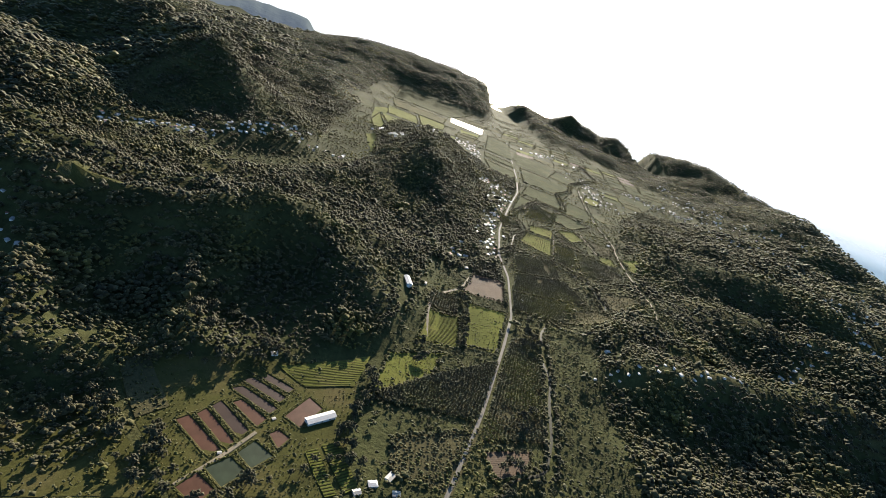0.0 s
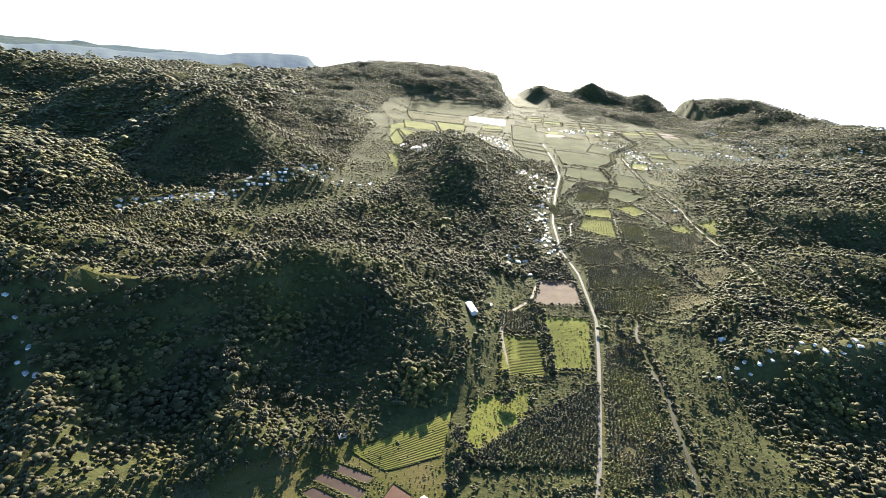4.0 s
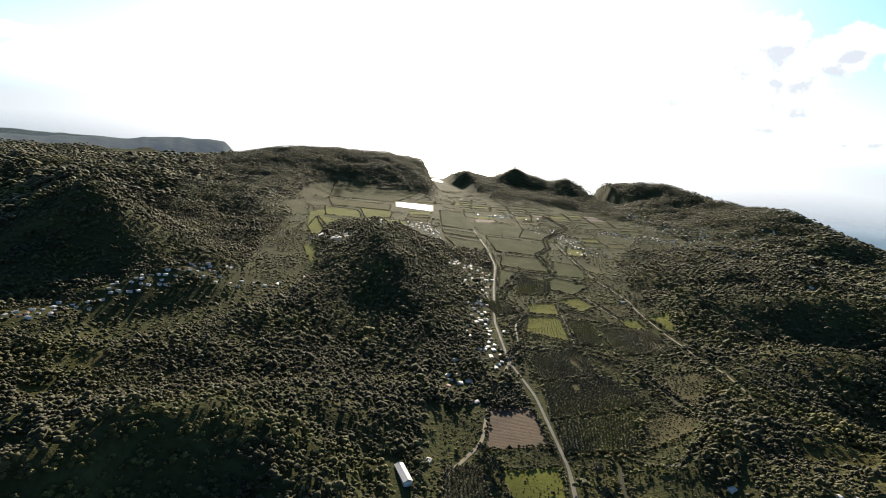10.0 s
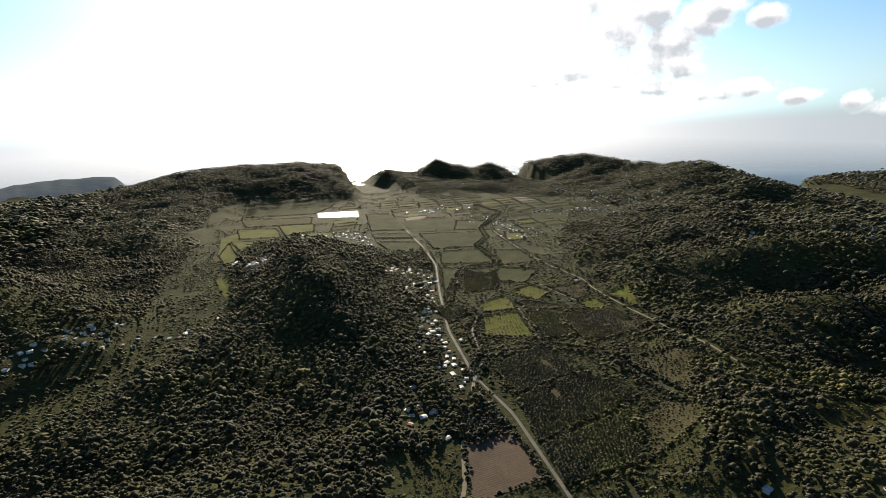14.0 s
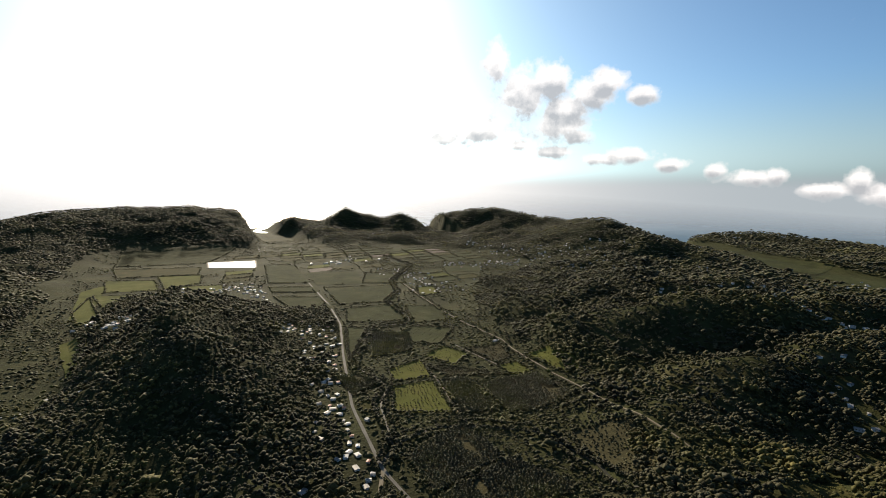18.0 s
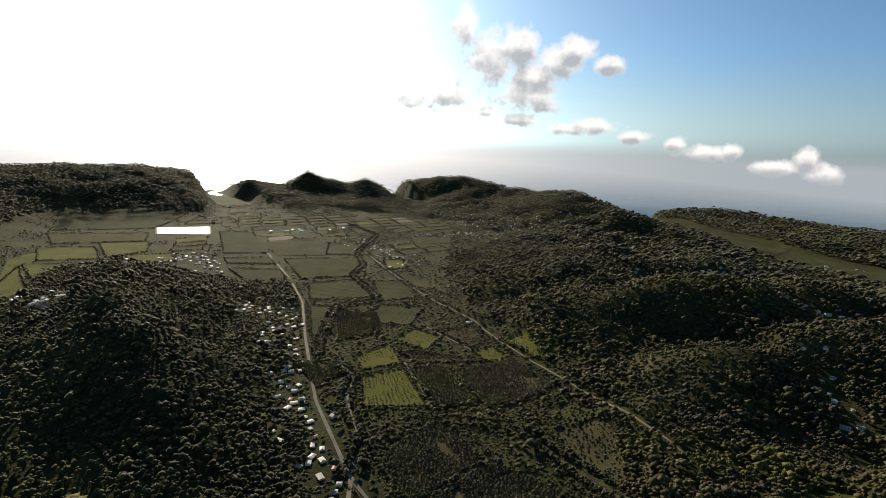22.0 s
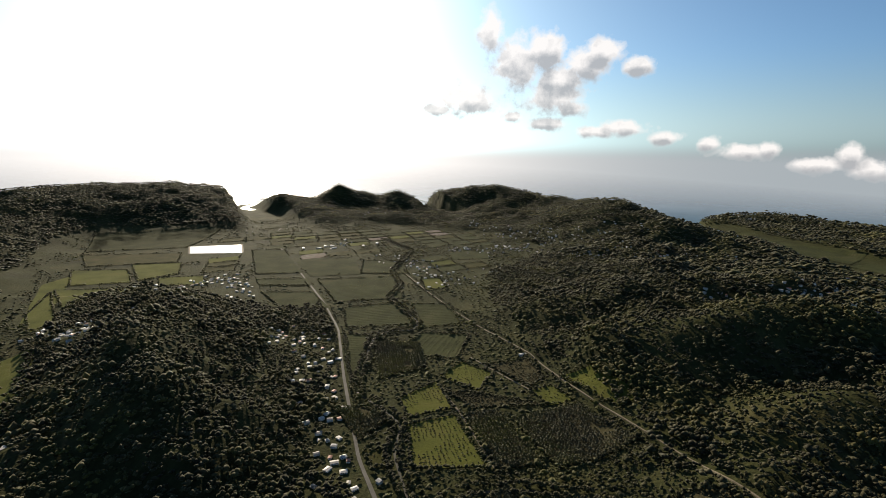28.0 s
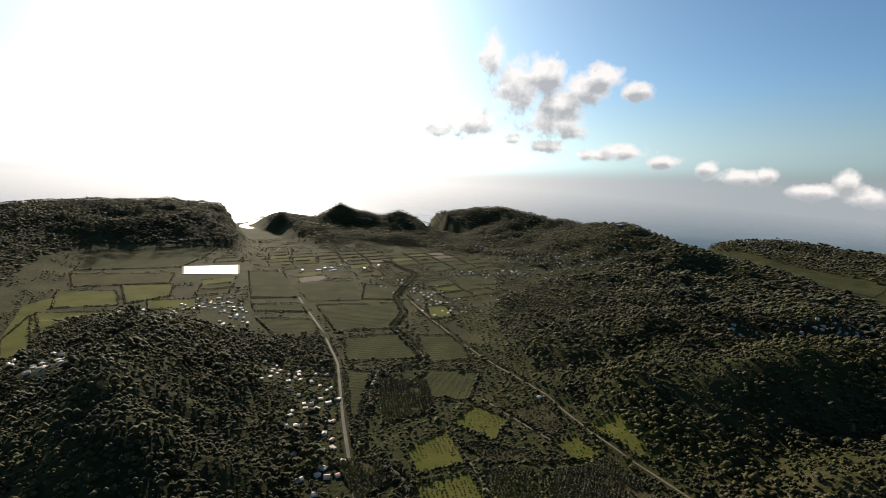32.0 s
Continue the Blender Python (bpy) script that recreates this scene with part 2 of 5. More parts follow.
M_PASTURE = two_scale("pasture", [(0.3, (0.058, 0.063, 0.016)), (0.55, (0.092, 0.097, 0.023)), (0.75, (0.118, 0.107, 0.034))], [(0.25, (0.65, 0.65, 0.6)), (0.7, (1.15, 1.15, 1.05))], 0.015, 0.35, 0.95, 0.6, 0.6, 0.03)
M_PLOT = two_scale("plantation_soil", [(0.3, (0.046, 0.042, 0.022)), (0.6, (0.07, 0.062, 0.031)), (0.8, (0.095, 0.075, 0.042))], [(0.25, (0.5, 0.5, 0.5)), (0.7, (1.1, 1.1, 1.05))], 0.03, 0.5, 0.95, 0.7, 0.8, 0.03)
M_SOIL = two_scale("ploughed_soil", [(0.3, (0.056, 0.038, 0.024)), (0.6, (0.08, 0.053, 0.032)), (0.8, (0.1, 0.068, 0.041))], [(0.25, (0.65, 0.65, 0.62)), (0.7, (1.1, 1.08, 1.05))], 0.04, 0.7, 0.9, 0.6, 0.4, 0.2)
M_DULL = two_scale("dull_field", [(0.3, (0.036, 0.04, 0.018)), (0.55, (0.051, 0.056, 0.023)), (0.75, (0.074, 0.07, 0.034))], [(0.25, (0.6, 0.6, 0.58)), (0.7, (1.15, 1.15, 1.05))], 0.02, 0.3, 0.95, 0.5, 0.6, 0.03)
M_ROAD = two_scale("worn_road", [(0.3, (0.085, 0.078, 0.066)), (0.7, (0.135, 0.124, 0.106))], [(0.3, (0.75, 0.75, 0.75)), (0.7, (1.05, 1.05, 1.02))], 0.05, 1.1, 0.85, 0.3, 0.05, 0.15)
M_DIRT = two_scale("dirt_track", [(0.3, (0.11, 0.09, 0.06)), (0.7, (0.19, 0.155, 0.105))], [(0.3, (0.65, 0.65, 0.65)), (0.7, (1.1, 1.1, 1.05))], 0.06, 0.9, 0.85, 0.4, 0.1, 0.25)
M_WALL = two_scale("painted_block_wall", [(0.3, (0.55, 0.52, 0.46)), (0.7, (0.75, 0.73, 0.68))], [(0.3, (0.8, 0.8, 0.78)), (0.7, (1, 1, 1))], 0.3, 2.5, 0.8, 0.2, 0.02)
M_GLASSY = two_scale("window_glass", [(0.3, (0.02, 0.025, 0.03)), (0.7, (0.04, 0.045, 0.05))], [(0.3, (0.9, 0.9, 0.9)), (0.7, (1, 1, 1))], 0.5, 3, 0.1, 0.02, 0.01, 0.6)
M_DOOR = two_scale("painted_door", [(0.3, (0.16, 0.1, 0.06)), (0.7, (0.24, 0.16, 0.1))], [(0.3, (0.8, 0.8, 0.8)), (0.7, (1, 1, 1))], 0.5, 4, 0.5, 0.2, 0.01)


def roof_material(name, base, rust, metal=0.2):
    def build(nodes, links, bsdf):
        st = ramp_of(nodes, links, noise_of(nodes, links, 0.35, 5), [(0.35, base), (0.72, tuple(0.85 * v for v in base)), (0.85, rust)])
        gr = noise_of(nodes, links, 3.0, 4)
        links.new(mixed(nodes, links, 0.5, st, ramp_of(nodes, links, gr, [(0.3, (0.75, 0.75, 0.75)), (0.7, (1, 1, 1))]), "MULTIPLY"), bsdf.inputs["Base Color"])
        bsdf.inputs["Metallic"].default_value, bsdf.inputs["Roughness"].default_value = metal, 0.6
        bsdf.inputs["Specular IOR Level"].default_value = 0.25
        bumped(nodes, links, bsdf, gr, 0.15, 0.02)
    return material(name, build)


M_ROOFS = [roof_material("galvanised_roof", (0.27, 0.255, 0.235), (0.22, 0.16, 0.11)), roof_material("white_roof", (0.46, 0.44, 0.41), (0.38, 0.34, 0.29)), roof_material("red_roof", (0.2, 0.085, 0.06), (0.16, 0.08, 0.05)), roof_material("grey_blue_roof", (0.3, 0.295, 0.285), (0.22, 0.2, 0.17))]


def water_material(name, colour, rough, wave, waves, haze_fade=None, spec=0.5):
    def build(nodes, links, bsdf):
        bsdf.inputs["Base Color"].default_value = (*colour, 1)
        bsdf.inputs["Roughness"].default_value = rough
        bsdf.inputs["IOR"].default_value = 1.33
        bsdf.inputs["Specular IOR Level"].default_value = spec
        big = noise_of(nodes, links, wave, 6, 0.6)
        links.new(ramp_of(nodes, links, noise_of(nodes, links, wave * 0.15, 4), [(0.3, tuple(0.75 * c for c in colour)), (0.7, tuple(1.2 * c for c in colour))]), bsdf.inputs["Base Color"])
        bumped(nodes, links, bsdf, big, waves, 1.0)
        if haze_fade:
            # haze imitated by transparency: the far edge of the sea dissolves into the sky
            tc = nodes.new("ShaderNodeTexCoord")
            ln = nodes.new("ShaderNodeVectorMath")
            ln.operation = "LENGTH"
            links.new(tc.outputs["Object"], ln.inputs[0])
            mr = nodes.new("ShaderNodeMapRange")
            mr.inputs["From Min"].default_value, mr.inputs["From Max"].default_value = haze_fade
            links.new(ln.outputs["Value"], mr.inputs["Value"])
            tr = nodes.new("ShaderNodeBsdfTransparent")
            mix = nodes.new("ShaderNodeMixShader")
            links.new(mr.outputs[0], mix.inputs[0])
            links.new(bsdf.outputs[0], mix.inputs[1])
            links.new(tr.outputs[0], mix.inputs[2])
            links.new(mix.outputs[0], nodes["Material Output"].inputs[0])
    return material(name, build)


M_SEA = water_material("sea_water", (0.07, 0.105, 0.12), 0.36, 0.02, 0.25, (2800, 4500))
M_POND = [water_material("brown_pond_water", (0.06, 0.029, 0.018), 0.45, 0.6, 0.03, None, 0.1), water_material("green_pond_water", (0.024, 0.032, 0.018), 0.45, 0.6, 0.03, None, 0.1), water_material("dark_pond_water", (0.035, 0.023, 0.018), 0.45, 0.6, 0.03, None, 0.1)]
def haze_glow_material(name, colour, glow):
    """Far land; its emission paints the bright haze of miles of air."""
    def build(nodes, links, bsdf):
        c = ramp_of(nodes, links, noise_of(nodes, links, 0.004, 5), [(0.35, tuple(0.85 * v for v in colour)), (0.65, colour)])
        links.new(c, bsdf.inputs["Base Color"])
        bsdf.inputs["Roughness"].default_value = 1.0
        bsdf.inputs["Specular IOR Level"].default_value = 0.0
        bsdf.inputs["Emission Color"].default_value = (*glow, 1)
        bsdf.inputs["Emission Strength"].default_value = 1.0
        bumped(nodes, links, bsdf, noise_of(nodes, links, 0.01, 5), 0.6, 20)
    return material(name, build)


M_FAR_GLOW = haze_glow_material("far_land_haze_glow", (0.06, 0.07, 0.06), (0.036, 0.042, 0.05))
M_MIRROR = water_material("reservoir_water", (0.3, 0.32, 0.32), 0.28, 0.3, 0.02)
M_RIVER = water_material("river_water", (0.03, 0.03, 0.02), 0.6, 0.5, 0.04, None, 0.12)
M_MUD = water_material("muddy_shallows", (0.11, 0.095, 0.068), 0.6, 0.5, 0.04, None, 0.2)

# ---------------------------------------------------------------- mesh helpers
def mesh_of(name, verts, faces, mats, per_face=None, smooth=False):
    """A mesh from arrays: verts n x 3, faces m x 3 or m x 4."""
    me = bpy.data.meshes.new(name)
    verts, faces = np.asarray(verts, np.float32), np.asarray(faces, np.int32)
    k = faces.shape[1]
    me.vertices.add(len(verts))
    me.vertices.foreach_set("co", verts.ravel())
    me.loops.add(faces.size)
    me.loops.foreach_set("vertex_index", faces.ravel())
    me.polygons.add(len(faces))
    me.polygons.foreach_set("loop_start", np.arange(0, faces.size, k, dtype=np.int32))
    me.polygons.foreach_set("loop_total", np.full(len(faces), k, np.int32))
    me.polygons.foreach_set("use_smooth", np.full(len(faces), smooth))
    if per_face is not None:
        me.polygons.foreach_set("material_index", np.asarray(per_face, np.int32))
    for m in mats if isinstance(mats, (list, tuple)) else [mats]:
        me.materials.append(m)
    me.update(calc_edges=True)
    return me


def part(name, bm, mat, parent, label=""):
    me = bpy.data.meshes.new(name)
    bm.to_mesh(me)
    bm.free()
    me.materials.append(mat)
    ob = new(name, me)
    ob.parent = parent
    if label:
        ob["label"] = label
    return ob


def box(bm, x0, x1, y0, y1, z0, z1, bevel=0.0):
    vs = [bm.verts.new((x, y, z)) for z in (z0, z1) for y in (y0, y1) for x in (x0, x1)]
    for f in ((0, 2, 3, 1), (4, 5, 7, 6), (0, 1, 5, 4), (1, 3, 7, 5), (3, 2, 6, 7), (2, 0, 4, 6)):
        bm.faces.new([vs[i] for i in f])
    if bevel:
        bmesh.ops.bevel(bm, geom=bm.edges[:], offset=bevel, segments=1, affect="EDGES")
    return bm


def lattice(ix, iy, seed):
    h = (ix * 374761393 + iy * 668265263 + seed * 144665) & 0x7FFFFFFF
    h = ((h ^ (h >> 13)) * 1274126177) & 0x7FFFFFFF
    return ((h ^ (h >> 16)) & 0xFFFF) / 65535.0


def value_noise(x, y, size, seed):
    """Smooth value noise, -1 to 1, with cells of that size."""
    u, v = x / size, y / size
    ix, iy = np.floor(u).astype(np.int64), np.floor(v).astype(np.int64)
    fu, fv = u - ix, v - iy
    fu, fv = fu * fu * (3 - 2 * fu), fv * fv * (3 - 2 * fv)
    a, b = lattice(ix, iy, seed), lattice(ix + 1, iy, seed)
    c, d = lattice(ix, iy + 1, seed), lattice(ix + 1, iy + 1, seed)
    return 2 * ((a * (1 - fu) + b * fu) * (1 - fv) + (c * (1 - fu) + d * fu) * fv) - 1


def fractal(x, y, size, seed, octaves=4):
    out, amp = 0, 1.0
    for o in range(octaves):
        out = out + amp * value_noise(x, y, size / 2**o, seed + o)
        amp *= 0.5
    return out

# ---------------------------------------------------------------- the land
EYE_MID = (35.0, 290.0)
ROAD = [(60, 150), (96, 262), (127, 358), (159, 482), (179, 569), (186, 692), (177, 775), (188, 910), (225, 1085), (265, 1250), (281, 1400), (295, 1750), (306, 2080), (330, 2300), (380, 2450)]
COAST = [(-4600, 4300), (-1400, 3900), (-1000, 3900), (-700, 3350), (-200, 3200), (250, 3350), (330, 3480), (450, 3540), (600, 3500), (720, 3300), (900, 2980), (1040, 2860), (1090, 2540), (1190, 2500), (1225, 2900), (1270, 3050), (1500, 2900), (1620, 2300), (1720, 1920), (1800, 1700), (1860, 1630), (1930, 1670), (2040, 1880), (2150, 2000), (2350, 2000), (2500, 1840), (2570, 1500), (2620, 1000), (2700, 300), (2800, -600), (4600, -600)]
# each ridge: a line of crest points (x, y, height), and the half-width of its flank
RIDGES = [
    ([(52, 460, 24), (10, 480, 46), (-40, 508, 70), (-110, 525, 96), (-165, 490, 104), (-200, 450, 106), (-245, 425, 106), (-300, 415, 106), (-430, 430, 110), (-750, 520, 120), (-1200, 420, 150)], 62),
    ([(-90, 590, 70), (-200, 545, 92), (-300, 500, 98), (-430, 510, 104)], 85),
    ([(-112, 322, 40), (-134, 345, 50), (-150, 385, 56)], 32),
    ([(-300, 392, 74), (-289, 357, 70), (-252, 327, 60), (-222, 301, 52), (-198, 280, 42)], 26),
    ([(-330, 250, 48), (-480, 120, 60)], 75),
    ([(70, 850, 34), (48, 905, 66), (18, 1000, 94), (8, 1120, 100), (22, 1280, 84), (28, 1390, 58), (30, 1480, 26)], 76),
    ([(-330, 1000, 60), (-460, 1080, 168), (-640, 1250, 150), (-900, 1350, 140)], 130),
    ([(-620, 800, 70), (-900, 850, 110), (-1400, 800, 160)], 150),
    ([(-420, 1750, 70), (-700, 1700, 112), (-1200, 1700, 128), (-1900, 1600, 180)], 200),
    ([(270, 2960, 112), (150, 2960, 142), (0, 2930, 156), (-250, 2850, 152), (-450, 2710, 148), (-640, 2520, 104), (-840, 2330, 84), (-1100, 2200, 72), (-1800, 2100, 72)], 400),
    ([(470, 2900, 10), (560, 2850, 34), (650, 2840, 80), (735, 2870, 142), (800, 2840, 112), (900, 2790, 92), (985, 2740, 112), (1040, 2700, 84)], 130),
    ([(1180, 2880, 82), (1260, 2780, 110), (1420, 2560, 146), (1500, 2320, 112), (1520, 2050, 118), (1440, 1790, 140), (1390, 1600, 100), (1250, 1420, 60)], 215),
    ([(2110, 1890, 24), (2300, 1850, 42), (2430, 1780, 50), (2420, 1550, 42), (2310, 1300, 38), (2200, 1000, 34)], 120),
    ([(262, 460, 44), (310, 470, 60), (380, 481, 68), (460, 497, 74), (560, 496, 82), (800, 400, 112), (1300, 250, 150)], 50),
    ([(410, 720, 34), (500, 760, 58), (600, 740, 70), (740, 650, 90), (1000, 560, 110)], 95),
    ([(440, 900, 40), (560, 960, 68), (690, 900, 92), (820, 800, 110), (1000, 740, 96), (1250, 680, 60), (1500, 500, 60)], 110),
    ([(520, 1200, 34), (640, 1120, 62), (800, 1060, 80), (1000, 1000, 86)], 110),
    ([(700, 1390, 26), (850, 1300, 44), (1000, 1230, 56)], 100),
]


HOLLOWS = [(-110, 400, 150), (400, 400, 110), (300, 420, 60), (850, 1560, 200), (1130, 1500, 220), (1000, 1750, 200), (2420, 1500, 520), (1600, 900, 350)]


def floor_height(x, y):
    return np.maximum(24 - 0.008 * y, 3.0)


def along(points, x, y):
    """Distance from a line of points, and the value carried along it."""
    best = np.full(np.shape(x), 1e9)
    val = np.zeros(np.shape(x))
    for (x0, y0, *a), (x1, y1, *b) in zip(points[:-1], points[1:]):
        dx, dy = x1 - x0, y1 - y0
        t = np.clip(((x - x0) * dx + (y - y0) * dy) / (dx * dx + dy * dy), 0, 1)
        d = np.hypot(x - x0 - t * dx, y - y0 - t * dy)
        near = d < best
        best = np.where(near, d, best)
        if a:
            val = np.where(near, a[0] + t * (b[0] - a[0]), val)
    return best, val


def smooth01(v):
    v = np.clip(v, 0, 1)
    return v * v * (3 - 2 * v)


COX, COY = np.array([c[0] for c in COAST], float), np.array([c[1] for c in COAST], float)


def valley(x, y):
    """1 on the flat valley floor, 0 in the hills."""
    left = np.interp(y, [-400, 250, 420, 490, 590, 640, 800, 1000, 1400, 1550, 1700, 2600, 3000], [-260, -215, 16, 44, 52, 54, 85, 125, 165, 20, -300, -260, 100])
    right = np.interp(y, [-400, 300, 560, 700, 900, 1100, 1300, 1450, 1550, 1700, 2000, 2300, 2600, 3000], [330, 260, 285, 390, 470, 500, 570, 680, 860, 1040, 1040, 900, 620, 430])
    wide = np.interp(y, [1500, 1950], [70, 220])
    a = smooth01((x - left) / wide + 0.5) * smooth01((right - x) / 110 + 0.5) * (1 - (1 - smooth01((2660 - y) / 460)) * (1 - smooth01((x - 205) / 110) * smooth01((540 - x) / 120)))
    # the side valley to the left, and the valley in the far right
    d, _ = along([(-190, 1650), (-200, 1350), (-170, 1100), (-190, 950), (-300, 820)], x, y)
    b = smooth01((55 - d) / 80 + 0.5)
    d2, _ = along([(1960, 1800), (1770, 1450), (1650, 1150), (1570, 850), (1520, 550)], x, y)
    c = smooth01((115 - d2) / 70 + 0.5)
    return np.maximum(np.maximum(a, b), c)


def height(x, y):
    x, y = np.asarray(x, float), np.asarray(y, float)
    base = floor_height(x, y)
    wx, wy = x + 22 * value_noise(x, y, 130, 5), y + 22 * value_noise(x, y, 130, 9)
    total = np.zeros(x.shape)
    for pts, w in RIDGES:
        d, h = along(pts, wx, wy)
        q = d / w
        rise = np.maximum(h - base, 0) * np.exp(-np.power(q, 1.6) * 0.85)
        total = (total**3 + rise**3) ** (1 / 3)
    v = valley(x, y)
    rough = (fractal(x, y, 190, 21, 4) * 0.5 + 0.5) * 34 + 4
    gully = np.abs(fractal(x, y, 95, 33, 3)) * 14
    # smooth hollows at the feet of the two near hills
    for hx, hy, hr in HOLLOWS:
        rough = rough * (1 - 0.85 * np.exp(-(((x - hx) ** 2 + (y - hy) ** 2) / hr**2) ** 1.5))
    hill = (total**2 + rough**2) ** 0.5 - gully * smooth01(total / 30)
    up = np.maximum(hill, 0) * (1 - v) + v * 0.15 * fractal(x, y, 60, 3, 2)
    z = base + up
    shore = np.interp(x, COX, COY) + 18 * fractal(x, y, 120, 50, 3)
    s = smooth01((shore - y) / 70)
    return z * s - 14 * (1 - s)


def lines_at(spans):
    return np.unique(np.concatenate([np.arange(a, b, s) for a, b, s in spans]))


gx = lines_at([(-4500, -1500, 60), (-1500, -600, 24), (-600, 1000, 9), (1000, 2700, 24), (2700, 4500, 90)])
gy = lines_at([(-1500, -100, 50), (-100, 1500, 9), (1500, 3200, 18), (3200, 4500, 50)])
GX, GY = np.meshgrid(gx, gy)
GZ = height(GX, GY)
n_x, n_y = len(gx), len(gy)
idx = np.arange(n_x * n_y).reshape(n_y, n_x)
quads = np.stack([idx[:-1, :-1], idx[:-1, 1:], idx[1:, 1:], idx[1:, :-1]], -1).reshape(-1, 4)
quads = quads[GZ.reshape(-1)[quads].max(1) > -13.5]          # the sheet ends under the sea
ground = new("ground", mesh_of("ground", np.stack([GX, GY, GZ], -1).reshape(-1, 3), quads, M_GROUND, smooth=True))
tagged(ground, "green hilly tropical land with a flat valley floor", "ground", kind="structure")

# the sea, a sheet that climbs gently to the line where it meets the sky
ang = np.linspace(0, 2 * math.pi, 145)[:-1]
rad = np.concatenate([[0], np.arange(1400, 4700, 60)])
RA, AN = np.meshgrid(rad, ang, indexing="ij")
SZ = 262 * (np.clip(RA - 3300, 0, None) / 1300) ** 2 * np.interp(np.degrees(AN), [0, 25, 40, 53, 66, 90, 270, 310, 345, 360], [1, 0.95, 0.8, 0.55, 0.3, 0.1, 0.1, 0.5, 1, 1])
sv = np.stack([RA * np.sin(AN), RA * np.cos(AN), SZ], -1).reshape(-1, 3)
si = np.arange(len(rad) * len(ang)).reshape(len(rad), len(ang))
sq = np.stack([si[:-1], si[1:], np.roll(si, -1, 1)[1:], np.roll(si, -1, 1)[:-1]], -1).reshape(-1, 4)
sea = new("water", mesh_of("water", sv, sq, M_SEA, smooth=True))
sea.location = (*EYE_MID, 0)
tagged(sea, "calm blue-grey sea fading into haze at the horizon", "sea", kind="structure")

# the farthest coast and mountains, behind everything, with haze painted as emission
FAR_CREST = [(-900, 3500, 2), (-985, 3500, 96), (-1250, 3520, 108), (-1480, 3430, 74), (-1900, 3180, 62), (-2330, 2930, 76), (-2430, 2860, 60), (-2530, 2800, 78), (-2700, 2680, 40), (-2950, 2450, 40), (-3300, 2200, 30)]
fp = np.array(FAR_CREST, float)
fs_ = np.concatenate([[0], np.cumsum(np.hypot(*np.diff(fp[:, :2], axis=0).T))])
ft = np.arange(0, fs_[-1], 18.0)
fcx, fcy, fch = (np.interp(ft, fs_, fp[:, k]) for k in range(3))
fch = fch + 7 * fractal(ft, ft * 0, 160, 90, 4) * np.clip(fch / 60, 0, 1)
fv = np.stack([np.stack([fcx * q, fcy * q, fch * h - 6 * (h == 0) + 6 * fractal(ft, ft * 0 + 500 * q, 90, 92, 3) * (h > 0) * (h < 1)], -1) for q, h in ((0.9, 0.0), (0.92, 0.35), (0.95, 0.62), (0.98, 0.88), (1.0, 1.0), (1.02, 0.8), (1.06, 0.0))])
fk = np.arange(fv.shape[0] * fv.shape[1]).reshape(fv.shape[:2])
backdrop = new("backdrop", mesh_of("backdrop", fv.reshape(-1, 3), np.stack([fk[:-1, :-1], fk[:-1, 1:], fk[1:, 1:], fk[1:, :-1]], -1).reshape(-1, 4), M_FAR_GLOW, smooth=True))
tagged(backdrop, "mountains and headland in the far distance, haze painted as a pale glow", "mountains", kind="structure")

# ---------------------------------------------------------------- roads and tracks
def ribbon(name, pts, width, mat, lift, label, category, thick=0.25, step=8.0, wander=0.0):
    """A strip with thickness laid over the land along a line of points."""
    p = np.array(pts, float)
    seg = np.hypot(*np.diff(p, axis=0).T)
    s = np.concatenate([[0], np.cumsum(seg)])
    # round the corners
    t = np.arange(0, s[-1], step)
    line = np.stack([np.interp(t, s, p[:, 0]), np.interp(t, s, p[:, 1])], -1)
    for _ in range(2):
        line[1:-1] = 0.25 * line[:-2] + 0.5 * line[1:-1] + 0.25 * line[2:]
    if wander:
        line = line + np.stack([value_noise(t, t * 0, 45, 4), value_noise(t, t * 0, 45, 8)], -1) * wander
    tan = np.gradient(line, axis=0)
    nor = np.stack([-tan[:, 1], tan[:, 0]], -1) / np.maximum(np.hypot(*tan.T), 1e-6)[:, None]
    wid = width * (1 + 0.15 * value_noise(t, t * 0 + 7.0, 20, 61))[:, None]
    l, r = line + nor * wid / 2, line - nor * wid / 2
    zc = np.maximum(np.maximum(height(l[:, 0], l[:, 1]), height(r[:, 0], r[:, 1])), height(line[:, 0], line[:, 1])) + lift
    n = len(line)
    v = np.concatenate([np.c_[l, zc], np.c_[r, zc], np.c_[l + nor * 0.4, zc - thick - 0.6], np.c_[r - nor * 0.4, zc - thick - 0.6]])
    i = np.arange(n - 1)
    f = np.concatenate([np.stack([i + n, i + n + 1, i + 1, i], -1), np.stack([i, i + 1, i + 1 + 2 * n, i + 2 * n], -1), np.stack([i + n + 1, i + n, i + 3 * n, i + 3 * n + 1], -1)])
    ob = new(name, mesh_of(name, v, f, mat))
    tagged(ob, label, category, kind="structure")
    return ob


ribbon("road", ROAD, 3.3, M_ROAD, 0.35, "long pale worn valley road between plantations", "road")
TRACK = [(177, 775), (150, 715), (128, 671), (108, 606), (69, 560), (62, 513), (66, 457)]
ribbon("track", TRACK, 3.6, M_DIRT, 0.3, "pale dirt track at the foot of the wooded hill", "track")
RIVER = [(178, 781), (201, 812), (247, 829), (291, 811), (346, 772), (348, 700), (343, 648), (366, 620), (327, 592), (279, 557), (252, 578), (232, 590), (216, 545), (207, 423), (190, 311), (156, 292), (120, 230)]
